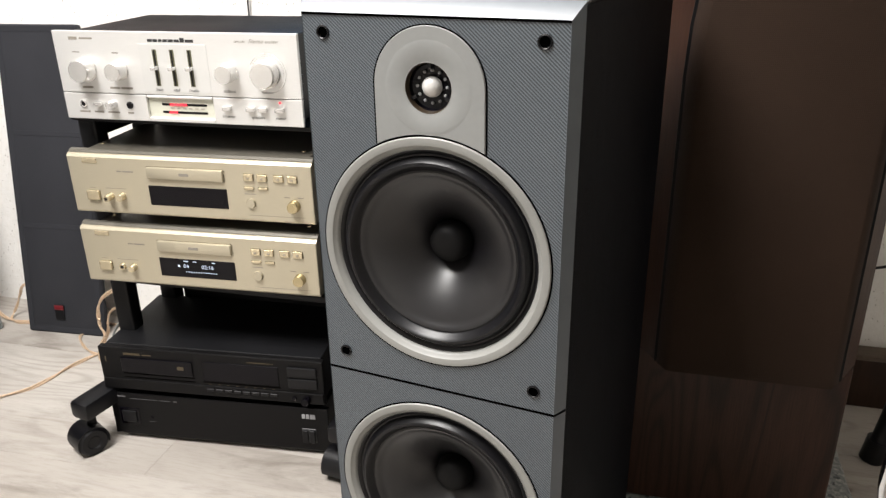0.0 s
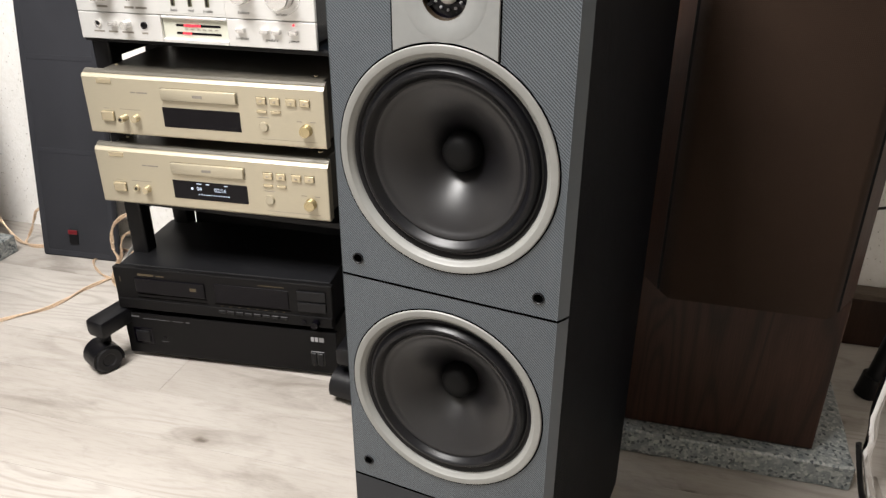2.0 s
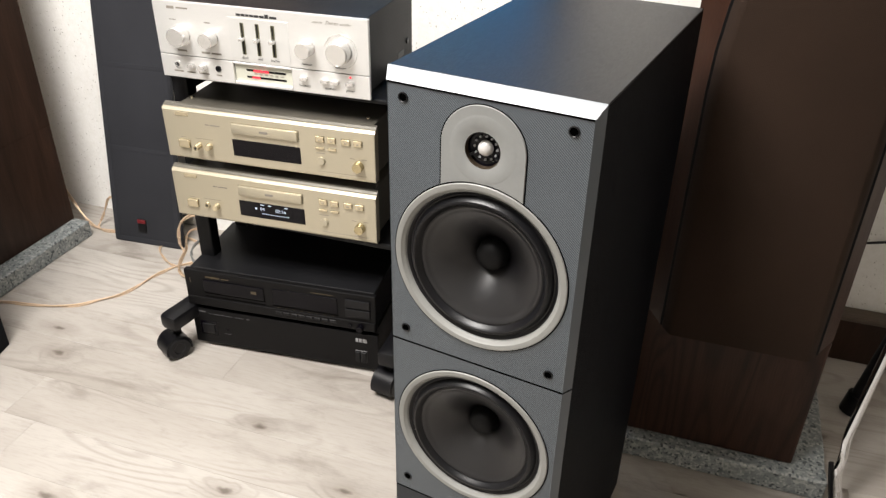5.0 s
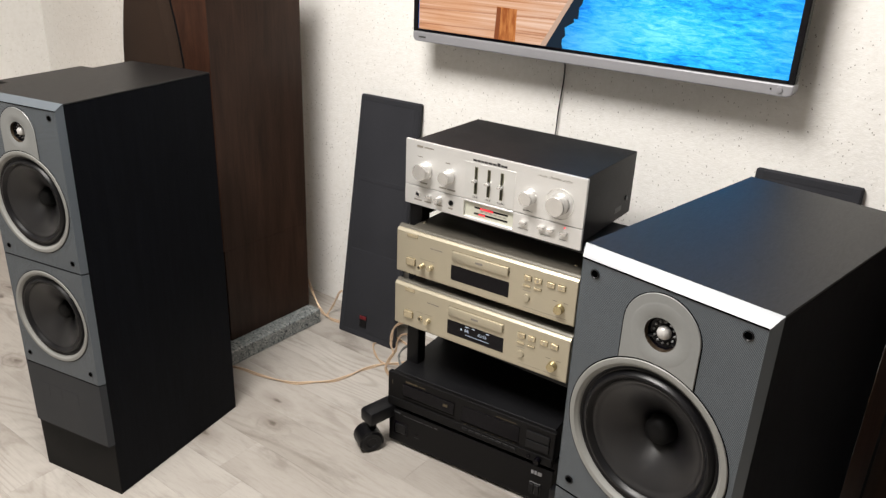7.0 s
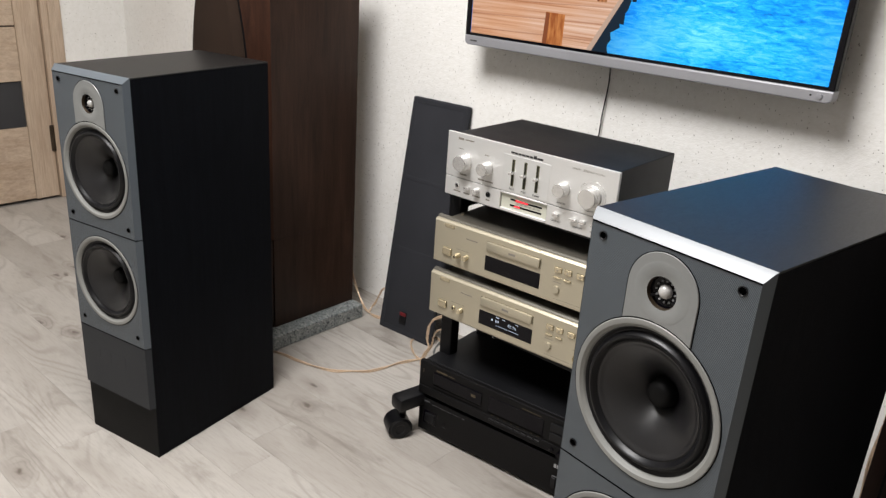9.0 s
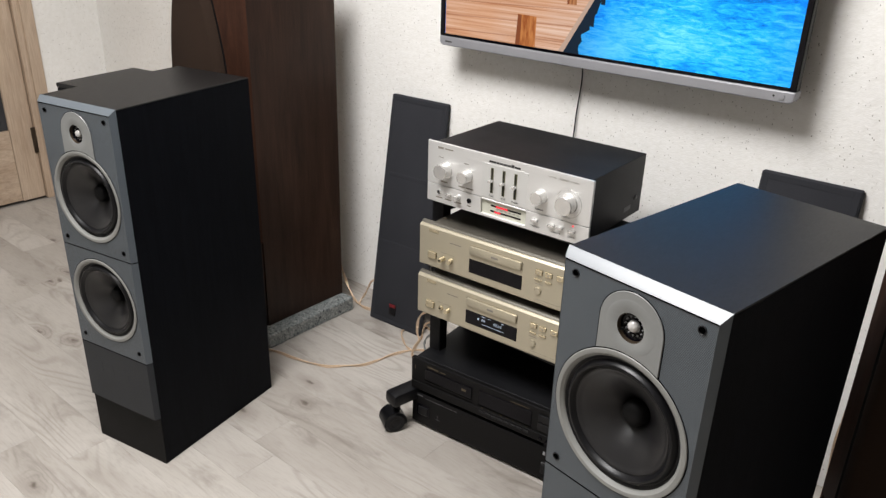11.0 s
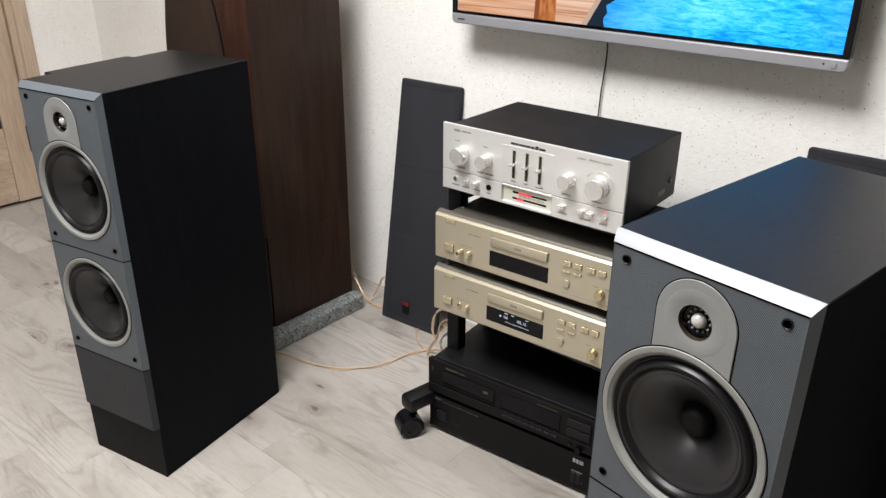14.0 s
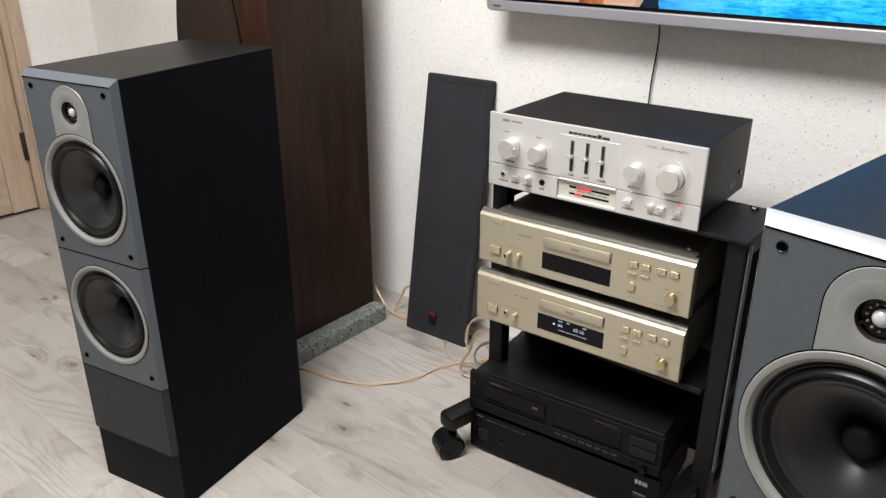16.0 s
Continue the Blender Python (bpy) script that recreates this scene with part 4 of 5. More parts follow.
castor(-0.949, 1.094, 62, -0.925, 1.22)
castor(-0.440, 1.135, 80, -0.440, 1.22)
castor(-0.953, 1.440, 40, -0.925, 1.33)
castor(-0.440, 1.440, 100, -0.440, 1.33)


def knob(parent, x, z, r, depth, material, label="", name="knob", seg=40):
    return part(name, lathe([(r * 1.02, 0.0), (r * 1.02, -0.002), (r * 0.97, -0.003), (r * 0.95, -depth + 0.002), (r * 0.88, -depth), (0, -depth)], x, z, seg), material, parent, label, True)


def feet(parent, x0, x1, y0, y1, h, r=0.018):
    for x in (x0, x1):
        for y in (y0, y1):
            f = lathe([(0, 0), (r, 0), (r, h * 0.6), (r * 0.85, h), (0, h)], 0, 0, 20)
            bmesh.ops.rotate(f, cent=(0, 0, 0), matrix=Matrix.Rotation(radians(90), 3, "X"), verts=f.verts)
            bmesh.ops.translate(f, vec=(x, y, -h), verts=f.verts)
            part("foot", f, BLACK, parent, smooth=True)


# ---- silver integrated amplifier ----
amp = thing("amplifier", pose(-0.915, 1.160, 0.644, 0, 0, 1.6), "silver-fronted vintage stereo amplifier with black cover on the rack", "amplifier")
AW, AH, G = 0.432, 0.146, 0.045
part("cover", box(0.012, AW - 0.012, 0.012, 0.268, 0.004, AH - 0.004, 0.002), BLACK_PAINT, amp, "black painted steel cover")
fp = part("faceplate", box(0, AW, 0, 0.007, G, AH, 0.0012, 2), SILVER, amp, "brushed silver upper faceplate")
part("lower_faceplate", box(0, 0.156, 0, 0.007, 0, G - 0.0012, 0.0012, 2), SILVER, amp, "brushed silver lower faceplate")
part("lower_faceplate", box(0.277, AW, 0, 0.007, 0, G - 0.0012, 0.0012, 2), SILVER, amp, "brushed silver lower faceplate")
part("lower_faceplate", box(0.1565, 0.2765, 0, 0.007, 0, 0.0068, 0.001, 1), SILVER, amp)
part("lower_faceplate", box(0.1565, 0.2765, 0, 0.007, 0.0395, G - 0.0012, 0.001, 1), SILVER, amp)
part("backing", box(0.004, AW - 0.004, 0.007, 0.0125, 0.003, AH - 0.003), BLACK, amp)
part("meter_recess", box(0.1565, 0.2765, 0.0058, 0.008, 0.0068, 0.0395), METER, amp, "recessed cream power meter panel")
for z in (0.0285, 0.0155):
    part("meter_slot", box(0.180, 0.262, 0.0050, 0.0062, z - 0.0019, z + 0.0019, 0.0005, 1), BLACK_GLOSS, amp, "dark meter slot")
rows = [(0.196 + i * 0.0052, 0.196 + i * 0.0052 + 0.0042, 0.0270, 0.0300) for i in range(6)]
bars(rows, 0.0040, RED_LED, amp, "meter_lights", "glowing red meter segments")
bars([(0.193 + i * 0.0052, 0.193 + i * 0.0052 + 0.0042, 0.0141, 0.0169) for i in range(3)], 0.0040, RED_LED, amp, "meter_lights", "glowing red meter segments")
bars([(0.196 + i * 0.011, 0.202 + i * 0.011, 0.0220, 0.0234) for i in range(6)], 0.0049, PRINT_GREY, amp)
# tone panel with three sliders
part("tone_panel", box(0.156, 0.277, -0.0004, 0.003, 0.0490, 0.1270, 0.0003, 1), TONE, amp, "pale satin tone panel")
for x in (0.184, 0.215, 0.246):
    sl = part("slider_slot", box(x - 0.0038, x + 0.0038, -0.0012, 0.003, 0.060, 0.1185, 0.0004, 1), OLIVE, amp, "dark tone slider slot")
    part("slider_groove", box(x - 0.0016, x + 0.0016, -0.0015, 0.003, 0.0612, 0.1173), BLACK, sl)
    part("slider_cap", box(x - 0.0042, x + 0.0042, -0.013, -0.0006, 0.0865, 0.0925, 0.0012), KNOB, sl, "silver slider cap")
words("bass", 0.0075, 0.184, -0.0011, 0.054, PRINT, amp, shear=0.3)
words("mid", 0.0075, 0.215, -0.0011, 0.054, PRINT, amp, shear=0.3)
words("treble", 0.0075, 0.246, -0.0011, 0.054, PRINT, amp, shear=0.3)
for x, z, r in ((0.053, 0.0835, 0.0195), (0.116, 0.0835, 0.0155), (0.312, 0.0845, 0.0155), (0.378, 0.0845, 0.0215)):
    k = knob(amp, x, z, r, 0.024, KNOB, "turned silver knob")
for i in range(28):
    an = radians(-140 + i * 280 / 27)
    if i == 0:
        bm = bmesh.new()
    join(bm, lathe([(0.0007, 0.0), (0.0006, -0.0005), (0, -0.0005)], 0.378 + 0.027 * math.sin(an), 0.0845 + 0.027 * math.cos(an), 6))
part("dial_marks", bm, PRINT_GREY, amp)
part("dial_ring", lathe([(0.0315, 0.0005), (0.0313, -0.0006), (0.0305, -0.0006), (0.0303, 0.0005)], 0.378, 0.0845, 60), KNOB, amp, smooth=True)
# plain mark for the maker's name, and model lines
bars([(0.1745, 0.1835, 0.1300, 0.1345), (0.1845, 0.1925, 0.1300, 0.1345), (0.1938, 0.2005, 0.1300, 0.1345), (0.2018, 0.2100, 0.1300, 0.1345), (0.2112, 0.2205, 0.1300, 0.1345), (0.2218, 0.2310, 0.1300, 0.1345), (0.2322, 0.2400, 0.1300, 0.1370), (0.2412, 0.2560, 0.1300, 0.1345)], 0.0, PRINT, amp, "maker_mark")
bars([(0.030, 0.046, 0.1315, 0.1365), (0.050, 0.074, 0.1325, 0.1355)], 0.0, PRINT_GREY, amp)
words("console", 0.0062, 0.335, -0.0006, 0.1330, PRINT_GREY, amp, shear=0.3)
words("Stereo", 0.0092, 0.363, -0.0006, 0.1335, PRINT_GREY, amp, shear=0.4)
words("amplifier", 0.0062, 0.3895, -0.0006, 0.1330, PRINT_GREY, amp, shear=0.3)
words("balance", 0.0070, 0.309, -0.0006, 0.0545, PRINT, amp, shear=0.3)
words("volume", 0.0070, 0.375, -0.0006, 0.0545, PRINT, amp, shear=0.3)
bars([(0.040, 0.060, 0.0525, 0.0560), (0.092, 0.110, 0.0525, 0.0560), (0.113, 0.134, 0.0525, 0.0560)], 0.0, PRINT_GREY, amp)
bars([(0.032, 0.046, 0.099 + 0.012, 0.1125), (0.106, 0.118, 0.1105, 0.1125)], 0.0, PRINT_GREY, amp)
words("loudness", 0.0065, 0.302, -0.0006, 0.0135, PRINT, amp, shear=0.3)
words("speakers", 0.0065, 0.354, -0.0006, 0.0135, PRINT, amp, shear=0.3)
words("power", 0.0065, 0.393, -0.0006, 0.0135, PRINT, amp, shear=0.3)
bars([(0.026, 0.046, 0.0115, 0.0145), (0.054, 0.072, 0.0115, 0.0145), (0.080, 0.102, 0.0115, 0.0145), (0.118, 0.129, 0.0115, 0.0145)], 0.0, PRINT_GREY, amp)
for x, r in ((0.036, 0.0062), (0.124, 0.0058)):
    j = part("jack", lathe([(r, 0.0), (r, -0.0022), (r * 0.72, -0.0026), (r * 0.60, -0.001)], x, 0.026, 24), KNOB if x < 0.1 else BLACK, amp, "round socket", True)
    part("jack_hole", lathe([(r * 0.64, -0.0012), (0, -0.0010)], x, 0.026, 16), CAP, j)
for x, w in ((0.066, 0.0085), (0.302, 0.0095), (0.344, 0.0095), (0.365, 0.0095), (0.394, 0.0095)):
    part("push_button", box(x - w * 0.76, x + w * 0.76, -0.0085, 0.002, 0.0238, 0.0306, 0.0012), KNOB, amp, "silver push button")
tg = knob(amp, 0.093, 0.0265, 0.0075, 0.016, KNOB, "short silver lever", "lever", 24)
part("power_lamp", lathe([(0.0018, 0.0), (0.0016, -0.0008), (0, -0.001)], 0.394, 0.0385, 12), RED_LED, amp, "red power lamp")
feet(amp, 0.05, AW - 0.05, 0.055, 0.18, 0.0018, 0.016)
part("side_screw", lathe([(0.006, 0), (0.0055, -0.002), (0, -0.0025)], 0, 0, 14), BLACK_GLOSS, amp, at=pose(AW - 0.012, 0.235, 0.045, 0, 0, 90))
part("side_handle_slot", box(AW - 0.0125, AW - 0.0113, 0.18, 0.215, 0.022, 0.034, 0.0005, 1), DARK_GREY, amp)


# ---- champagne CD players ----
def cd_player(m, label, playing):
    cd = thing("cd_player", m, label, "cd player", "champagne cd players")
    W, H = 0.447, 0.112
    part("case", box(0.030, W - 0.008, 0.018, 0.222, 0.004, H - 0.001, 0.002), CD_TOP, cd, "bronze-grey painted steel case")
    # front: rounded top lip, flat face, drawn as one profile
    def strip(prof):
        bm = bmesh.new()
        a = [bm.verts.new((0.0, y, z)) for y, z in prof]
        b = [bm.verts.new((W, y, z)) for y, z in prof]
        bm.faces.new(a)
        bm.faces.new(b[::-1])
        for i in range(len(prof)):
            k = (i + 1) % len(prof)
            bm.faces.new((a[i], b[i], b[k], a[k]))
        return bm

    bm = strip([(0.018, 0.0), (0.002, 0.0), (0.0, 0.003), (0.0, 0.1005), (0.018, 0.1005)])
    bmesh.ops.bevel(bm, geom=[e for e in bm.edges if abs(e.verts[0].co.x - e.verts[1].co.x) < 1e-6 and e.verts[0].co.y < 0.001 and e.verts[1].co.y < 0.001], offset=0.0018, segments=2, affect="EDGES", profile=0.5)
    part("front_panel", bm, GOLD, cd, "champagne gold aluminium front")
    part("lip", strip([(0.018, 0.1006), (0.0004, 0.1006), (0.0042, 0.1050), (0.0052, 0.1056), (0.018, 0.1085)]), GOLD, cd, "polished slanting top lip")
    part("front_cap", strip([(0.018, 0.1086), (0.0075, 0.1070), (0.0120, 0.1105), (0.018, 0.1118)]), CD_TOP, cd)
    t = part("tray", box(0.151, 0.291, -0.0055, 0.004, 0.0680, 0.0880, 0.0022), GOLD, cd, "champagne disc tray", True)
    bars([(0.212, 0.230, 0.0755, 0.0805)], -0.0057, PRINT_GREY, t)
    d = part("display", box(0.148, 0.294, -0.0008, 0.004, 0.0190, 0.0550, 0.001, 1), BLACK_GLOSS, cd, "black display window")
    if playing:
        words("04", 0.0105, 0.200, -0.0011, 0.041, VFD, d, "display_digits")
        words("02:16", 0.0105, 0.241, -0.0011, 0.041, VFD, d, "display_digits")
        bars([(0.184, 0.188, 0.039, 0.043), (0.196, 0.205, 0.0500, 0.0514), (0.214, 0.221, 0.0500, 0.0514), (0.250, 0.257, 0.0500, 0.0514)] + [(0.198 + i * 0.0048, 0.2002 + i * 0.0048, 0.0295, 0.0310) for i in range(13)], -0.0010, VFD, d, "display_marks")
    # flat dark frames painting the shadow gaps round tray and buttons
    gaps = [(x - 0.0096, x + 0.0096, 0.0711, 0.0844) for x in (0.336, 0.360, 0.389, 0.413)]
    gaps += [(x - 0.0094, x + 0.0094, 0.0563, 0.0619) for x in (0.335, 0.360)]
    gaps += [(0.0281, 0.0539, 0.0231, 0.0419), (0.1498, 0.2938, 0.0664, 0.0890)]
    bars(gaps, 0.0002, GAP_SHADE, cd, "button_gap")
    for x in (0.336, 0.360, 0.389, 0.413):
        b = part("button", box(x - 0.0086, x + 0.0086, -0.0036, 0.003, 0.0720, 0.0835, 0.0012), GOLD_HI, cd, "small champagne button")
        bars([(x - 0.002, x + 0.002, 0.0762, 0.0786)], -0.0044, PRINT_GREY, b)
    for x in (0.335, 0.360):
        part("button", box(x - 0.0086, x + 0.0086, -0.0030, 0.003, 0.0570, 0.0612, 0.001), GOLD_HI, cd, "small champagne button")
    bars([(0.326, 0.346, 0.0480, 0.0494), (0.030, 0.056, 0.0945, 0.0975)], 0.0, PRINT_GREY, cd)
    part("name_plate", box(0.029, 0.057, -0.0012, 0.003, 0.0905, 0.0985, 0.0004, 1), GOLD_HI, cd)
    bars([(0.092, 0.101, 0.0760, 0.0785), (0.103, 0.124, 0.0760, 0.0785), (0.034, 0.046, 0.0455, 0.0465), (0.065, 0.105, 0.0455, 0.0465), (0.396, 0.406, 0.0450, 0.0465), (0.420, 0.430, 0.0450, 0.0465), (0.33, 0.43, 0.0105, 0.0112)], 0.0, PRINT_GREY, cd)
    part("power_button", box(0.029, 0.053, -0.0055, 0.003, 0.0240, 0.0410, 0.0018), GOLD_HI, cd, "champagne power button")
    knob(cd, 0.336, 0.0325, 0.0085, 0.004, GOLD, "round champagne button", "button", 28)
    knob(cd, 0.413, 0.0315, 0.0105, 0.0125, GOLD_KNOB, "small polished gold knob")
    j = knob(cd, 0.0735, 0.0315, 0.0062, 0.004 if playing else 0.017, GOLD_HI, "", "headphone_socket", 20)
    part("socket_hole", lathe([(0.0030, 0), (0, 0.0002)], 0.0735, 0.0315, 12), CAP, j, at=pose(0, -0.0043 if playing else -0.0173, 0))
    knob(cd, 0.096, 0.0320, 0.0066, 0.012, GOLD_HI, "small gold level knob")
    feet(cd, 0.055, W - 0.055, 0.045, 0.17, 0.0118, 0.020)
    for x in (0.04, W - 0.03):
        part("lid_screw", lathe([(0.004, 0), (0.0035, -0.0015), (0, -0.002)], 0, 0, 12), GOLD_HI, cd, at=pose(x, 0.05, H - 0.001, -90, 0, 0))
    return cd


cd_player(pose(-0.922, 1.143, 0.4800, 0, 0, 3.0), "champagne gold cd player with dark display, stacked on another", False)
cd_player(pose(-0.923, 1.140, 0.3465, 0, 0, 3.0), "champagne gold cd player with lit blue-white display", True)


# ---- black cd deck and power amplifier at the bottom ----
blk = thing("cd_deck", pose(-0.932, 1.130, 0.118, 0, 0, 5.0), "matt black cd deck with faint gold print", "cd player")
W = 0.446
part("case", box(0.010, W - 0.006, 0.012, 0.222, 0.002, 0.0935, 0.002), BLACK_PAINT, blk, "black painted steel case")
part("front_panel", box(0, W, 0, 0.014, 0, 0.092, 0.0025), FRONT_BLACK, blk, "matt black plastic front")
part("front_step", box(0.002, W - 0.002, -0.003, 0.004, 0.002, 0.024, 0.0015), FRONT_BLACK, blk)
tr = part("tray", box(0.045, 0.190, -0.003, 0.004, 0.040, 0.072, 0.0015), BLACK_GLOSS, blk, "glossy black disc tray")
bars([(0.160, 0.173, 0.054, 0.061)], -0.0033, GOLD_INK, tr)
part("display", box(0.210, 0.360, -0.0015, 0.004, 0.034, 0.075, 0.001, 1), BLACK_GLOSS, blk, "dark display window")
bars([(0.052, 0.086, 0.0770, 0.0815), (0.090, 0.108, 0.0775, 0.0800)], -0.0001, GOLD_INK, blk)
bars([(0.012, 0.014, 0.060, 0.071), (0.300, 0.352, 0.0795, 0.0812)], -0.0001, GOLD_INK, blk)
for i in range(2):
    part("button", box(0.378, 0.434, -0.004, 0.003, 0.058 - i * 0.024, 0.078 - i * 0.024, 0.0015), BLACK, blk)
# slots drawn as raised dark strips, their shade put into the colour
for z in (0.0365, 0.0285):
    part("slot_line", box(0.046, 0.192, -0.0004, 0.002, z - 0.0009, z + 0.0009), VOID, blk, "dark slot under the tray")
part("slot_line", box(0.208, 0.362, -0.0004, 0.002, 0.0295, 0.0318), VOID, blk, "dark slot over the buttons")
for i in range(8):
    part("button", box(0.215 + i * 0.018, 0.230 + i * 0.018, -0.0052, 0.0, 0.012, 0.019, 0.001, 1), BLACK, blk)
    bars([(0.219 + i * 0.018, 0.224 + i * 0.018, 0.0260, 0.0272)], -0.0001, GOLD_INK, blk)
knob(blk, 0.412, 0.012, 0.008, 0.016, BLACK_GLOSS, "small black knob")
knob(blk, 0.388, 0.012, 0.005, 0.006, BLACK_GLOSS, "", "headphone_socket", 20)
feet(blk, 0.05, W - 0.05, 0.05, 0.19, 0.0118, 0.018)

pw = thing("power_amplifier", pose(-0.930, 1.133, 0.0105, 0, 0, 5.0), "black power amplifier standing low on the floor", "amplifier")
part("case", box(0.012, W - 0.010, 0.010, 0.222, 0.002, 0.0945, 0.002), BLACK_PAINT, pw, "black painted steel case")
part("front_panel", box(0, W, 0, 0.012, 0, 0.0955, 0.002), FRONT_BLACK, pw, "plain black metal front")
part("switch_frame", box(0.016, 0.058, -0.0012, 0.003, 0.024, 0.062, 0.001, 1), BLACK_GLOSS, pw, "glossy black switch surround")
part("power_button", box(0.022, 0.052, -0.004, 0.003, 0.030, 0.056, 0.002), BLACK, pw, "black push switch")
part("power_lamp", box(0.080, 0.086, -0.0008, 0.003, 0.041, 0.046, 0.0004, 1), BLACK_GLOSS, pw, "small unlit lamp")
bars([(0.028, 0.046, 0.0600, 0.0608), (0.076, 0.090, 0.0330, 0.0338)], -0.0001, DIM_INK, pw)
bars([(0.006, 0.034, 0.0860, 0.0890), (0.042, 0.100, 0.0835, 0.0845), (0.106, 0.128, 0.0835, 0.0845), (0.134, 0.142, 0.0830, 0.0855)], -0.0001, DIM_INK, pw)
bars([(0.394, 0.400, 0.072, 0.082), (0.402, 0.408, 0.072, 0.082), (0.410, 0.420, 0.072, 0.082)], -0.0001, WHITE_INK, pw, "maker_mark")
sw = part("selector_frame", box(0.392, 0.420, -0.0015, 0.003, 0.018, 0.050, 0.001, 1), DARK_GREY, pw, "grey-outlined switch pair")
for x in (0.399, 0.413):
    part("selector_button", box(x - 0.0055, x + 0.0055, -0.006, 0.0, 0.020, 0.048, 0.001, 1), BLACK, sw)
feet(pw, 0.05, W - 0.05, 0.05, 0.19, 0.0103, 0.018)


# ---- cables ----
def cable(name, pts, r, material, label):
    """Two twisted strands side by side in a clear sleeve."""
    c = thing(name, pose(0, 0, 0), label, "cable", "loudspeaker cables")
    P = spline(pts, 12)
    for s in (0, math.pi):
        Q = []
        for i, p in enumerate(P):
            d = (P[min(i + 1, len(P) - 1)] - P[max(i - 1, 0)]).normalized()
            side = d.cross(Vector((0, 0, 1)))
            side = side.normalized() if side.length > 0.1 else Vector((1, 0, 0))
            up = side.cross(d)
            an = i * 0.11 + s
            Q.append(p + r * (math.cos(an) * side + math.sin(an) * up) + Vector((0, 0, r)))
        part("strand", tube(Q, r, 8), material, c, smooth=True)
    return c


CR = 0.0023
cable("speaker_cable", [(-1.62, 1.05, 0.001), (-1.49, 1.108, 0.001), (-1.420, 1.122, 0.001), (-1.348, 1.141, 0.001), (-1.299, 1.162, 0.001), (-1.265, 1.199, 0.001), (-1.230, 1.235, 0.001), (-1.215, 1.279, 0.001), (-1.207, 1.324, 0.001), (-1.194, 1.365, 0.001), (-1.177, 1.401, 0.001), (-1.14, 1.43, 0.004), (-1.08, 1.46, 0.03)], CR, COPPER, "copper loudspeaker cable curving across the floor to the rack")
cable("speaker_cable", [(-1.66, 1.545, 0.13), (-1.632, 1.535, 0.086), (-1.610, 1.528, 0.059), (-1.588, 1.522, 0.036), (-1.555, 1.512, 0.012), (-1.520, 1.503, 0.002), (-1.470, 1.502, 0.001), (-1.38, 1.525, 0.001), (-1.27, 1.545, 0.001), (-1.16, 1.52, 0.001), (-1.10, 1.48, 0.012)], CR, COPPER, "copper loudspeaker cable dropping behind the leaning grille")
cable("speaker_cable", [(-1.46, 1.59, 0.075), (-1.487, 1.545, 0.087), (-1.506, 1.540, 0.056), (-1.515, 1.535, 0.032), (-1.524, 1.525, 0.010), (-1.518, 1.508, 0.002), (-1.49, 1.496, 0.001), (-1.455, 1.500, 0.001)], CR * 0.8, COPPER, "short loop of copper cable at the wall")
cable("speaker_cable", [(-1.03, 1.36, 0.21), (-1.068, 1.36, 0.199), (-1.096, 1.36, 0.179), (-1.111, 1.36, 0.156), (-1.116, 1.36, 0.132), (-1.117, 1.36, 0.106), (-1.109, 1.36, 0.082), (-1.125, 1.36, 0.057), (-1.135, 1.36, 0.034), (-1.134, 1.36, 0.017), (-1.120, 1.362, 0.003), (-1.08, 1.37, 0.001), (-1.03, 1.39, 0.001)], CR, COPPER, "coiled copper cable hanging beside the rack")
cable("speaker_cable", [(-1.02, 1.38, 0.17), (-1.060, 1.38, 0.155), (-1.096, 1.38, 0.138), (-1.111, 1.38, 0.110), (-1.116, 1.38, 0.083), (-1.132, 1.385, 0.054), (-1.160, 1.395, 0.012), (-1.174, 1.402, 0.001), (-1.194, 1.404, 0.001), (-1.216, 1.414, 0.001), (-1.241, 1.431, 0.001), (-1.265, 1.451, 0.001), (-1.280, 1.475, 0.001), (-1.27, 1.51, 0.001)], CR * 0.8, COPPER, "thin copper cable looping on the floor by the rack")
cable("speaker_cable", [(-1.01, 1.37, 0.145), (-1.050, 1.372, 0.128), (-1.085, 1.375, 0.100), (-1.098, 1.372, 0.070), (-1.085, 1.37, 0.045), (-1.05, 1.37, 0.03)], CR, PLATE, "clear-sleeved cable loop hanging beside the rack")
for i, (dx, m) in enumerate(((0.0, COPPER), (0.006, RING), (0.011, COPPER), (-0.006, COPPER), (0.016, RING))):
    cable("hanging_cable", [(0.052 + dx, 1.34, 0.50), (0.046 + dx, 1.31, 0.43), (0.043 + dx, 1.30, 0.345), (0.047 + dx, 1.30, 0.26), (0.042 + dx, 1.30, 0.15), (0.030 + dx, 1.295, 0.05), (0.01 + dx, 1.28, 0.002 + 0.004 * i)], CR, m, "loudspeaker cable hanging behind the speaker")

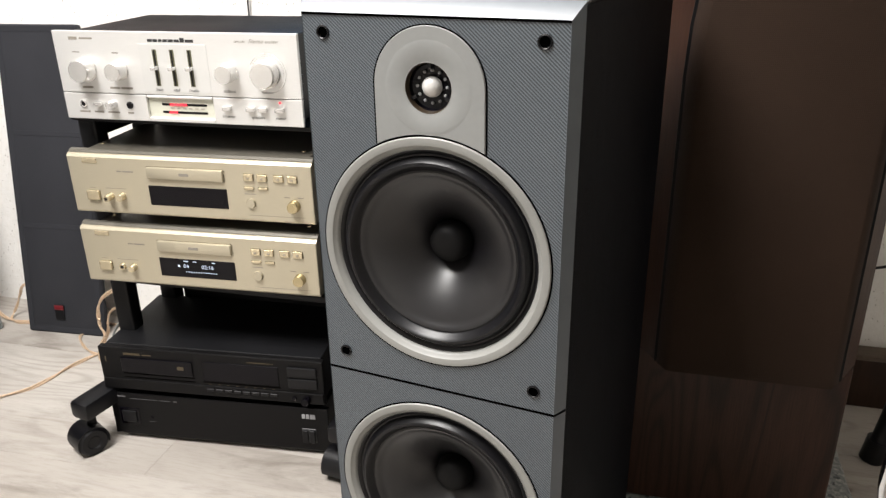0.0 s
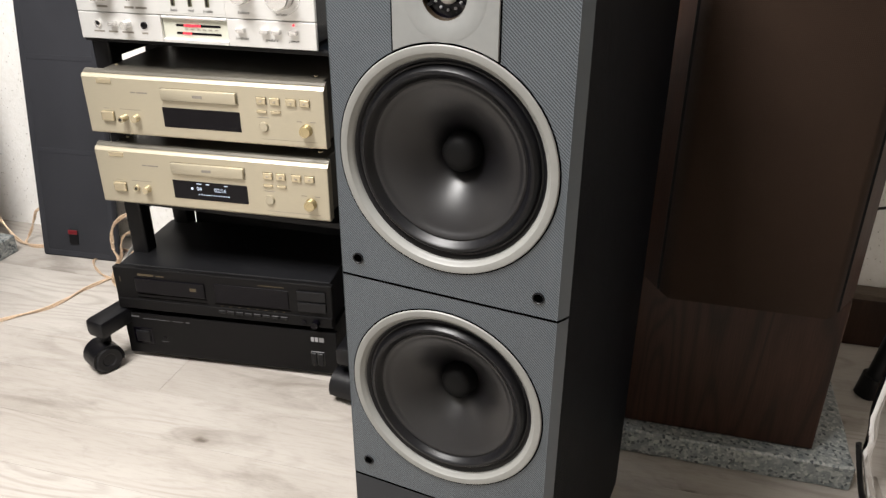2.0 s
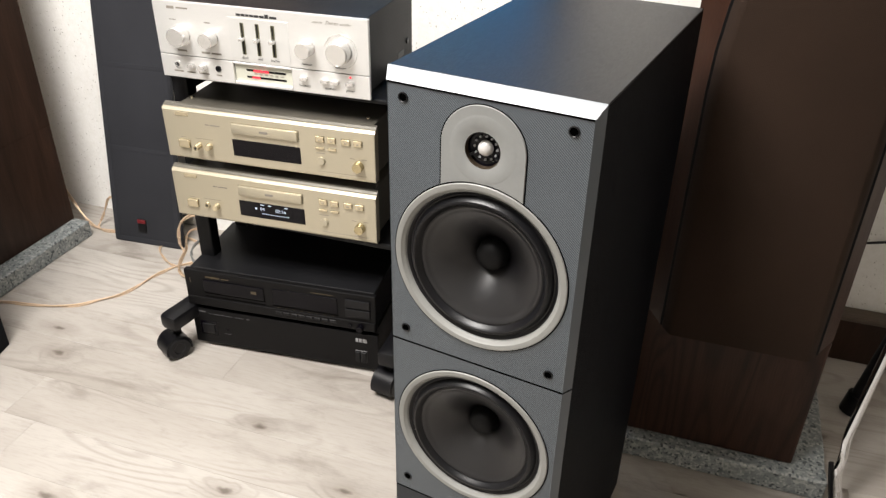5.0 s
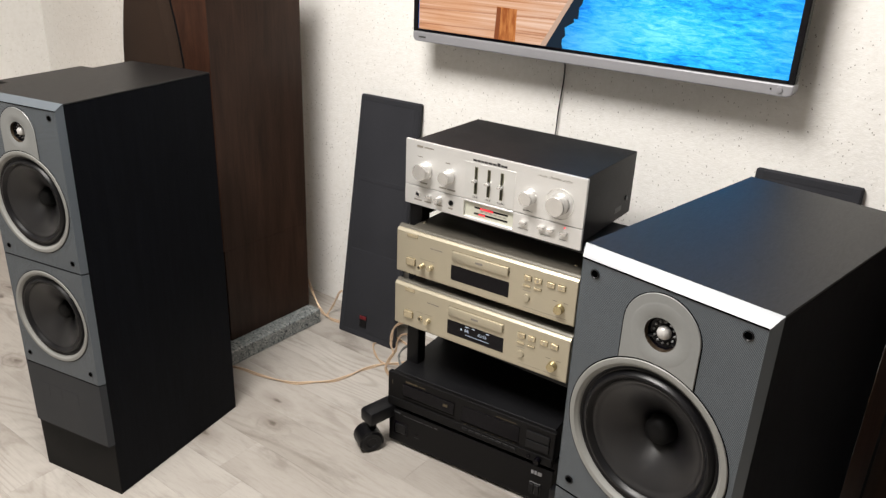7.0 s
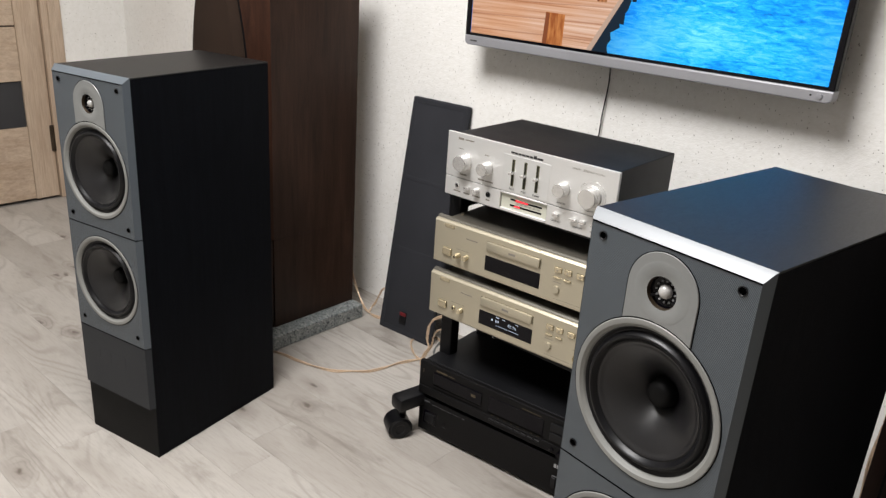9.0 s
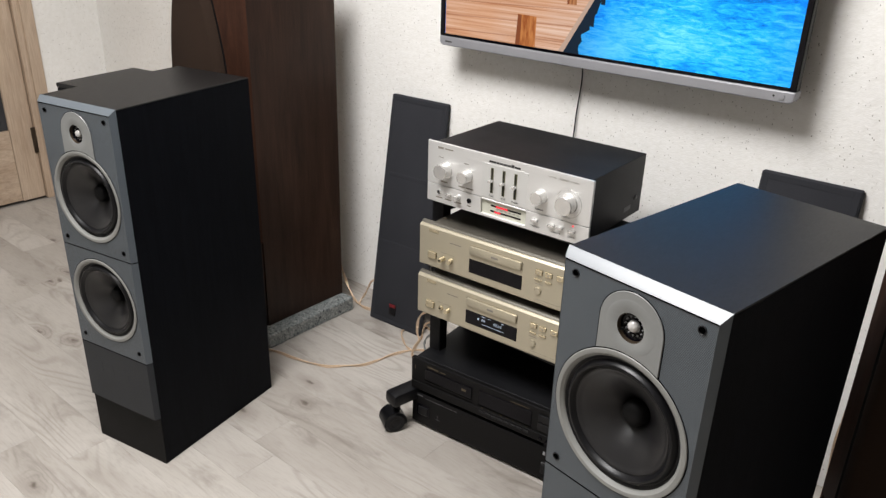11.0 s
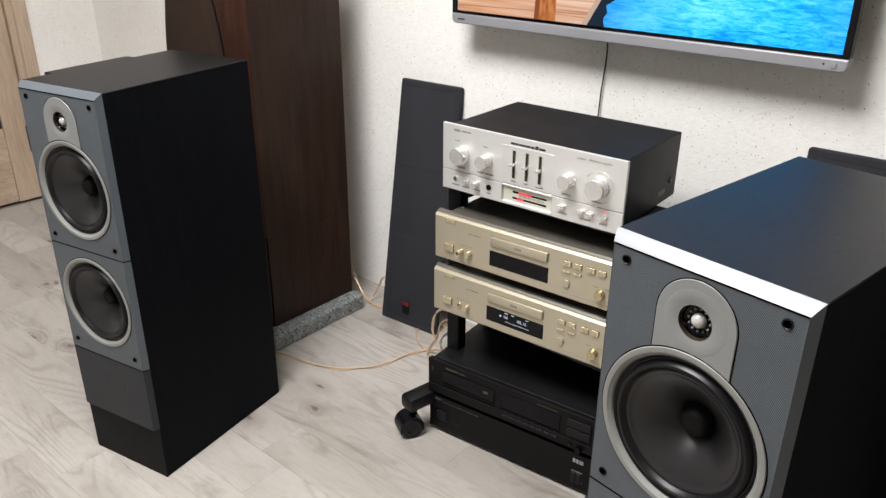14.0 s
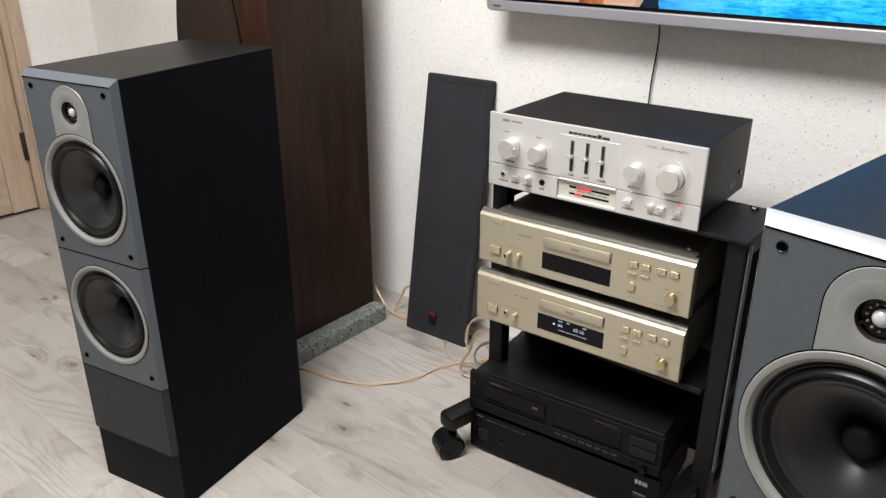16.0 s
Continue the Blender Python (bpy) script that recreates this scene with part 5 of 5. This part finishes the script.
# ---- things at the right-hand end ----
ch = thing("chair_frame", pose(0, 0, 0), "chromed flat-bar chair frame with rubber glide", "chair")
leg = spline([(0.470, 1.185, 0.36), (0.449, 1.150, 0.217), (0.440, 1.130, 0.155), (0.440, 1.115, 0.118), (0.438, 1.105, 0.083), (0.447, 1.094, 0.046), (0.455, 1.072, 0.016), (0.457, 1.02, 0.010), (0.458, 0.93, 0.010), (0.462, 0.66, 0.010)], 10)
part("leg", tube(leg, 0.0078, 12, 0.55), CHROME, ch, "polished chrome flat bar", True)
part("glide", tube(spline([(0.424, 1.112, 0.098), (0.432, 1.105, 0.060), (0.442, 1.098, 0.020), (0.447, 1.092, 0.0055)], 6), 0.0055, 10, 0.8), RUBBER, ch, "black rubber glide", True)

st = thing("stand_leg", pose(0, 0, 0), "black tubular stand leg with rubber foot", "stand")
part("tube", tube([Vector((0.512, 1.40, 0.02)), Vector((0.585, 1.42, 0.46))], 0.016, 16), BLACK, st, smooth=True)
part("rubber_foot", tube([Vector((0.508, 1.40, 0.0)), Vector((0.511, 1.40, 0.018)), Vector((0.515, 1.40, 0.045))], 0.022, 16), RUBBER, st, "black rubber foot", True)

# baseboard piece; its lit top is a separate strip of lighter colour
bx = thing("baseboard", pose(0.44, 1.578, 0), "low dark brown baseboard against the wall", "box")
part("box_body", box(0, 0.63, 0, 0.036, 0, 0.110, 0.003), WALNUT, bx)
part("box_lid", box(-0.004, 0.634, -0.004, 0.040, 0.1105, 0.124, 0.003), LIT_TOP, bx, "baseboard top in lighter brown, painted as lit")
wire = new("wall_wire", put(tube(spline([(0.36, 1.60, 0.285), (0.46, 1.605, 0.293), (0.56, 1.608, 0.315), (0.75, 1.610, 0.36), (1.0, 1.610, 0.36)]), 0.003, 8), "wall_wire", BLACK, True))
tagged(wire, "thin black wire hanging along the wall", "cable")

# ---- floor planks, last ----
PW, PL = 0.1205, 1.29
plank_cuts = {}


def plank_mesh(a, b, w):
    """One board from a to b along its length, cut to the walls; alike boards share it."""
    key = (round(a, 3), round(b, 3), round(w, 3))
    if key not in plank_cuts:
        plank_cuts[key] = put(box(a + 0.0001, b - 0.0001, 0.0001, w - 0.0001, -0.0034, 0.0, 0.0003, 1), "plank", PLANK)
    return plank_cuts[key]


row = 0
y = 1.0395 - 28 * PW
rng = random.Random(4)
while y < WALL_Y:
    k = round((y - 1.0395) / PW)
    shift = {0: -0.808, -1: -0.20, -2: -1.178, 1: -1.50}.get(k, rng.uniform(-1.2, 0.0))
    x = shift - PL * math.ceil((shift - WEST) / PL)
    while x < EAST:
        lo, hi = max(0.0, WEST - x), min(PL, EAST - x)
        if hi - lo > 0.01:
            a = new("plank", plank_mesh(lo, hi, min(PW, WALL_Y - y)))
            a.parent = floor
            a.location = (x, y, 0.0)
        x += PL
    y += PW
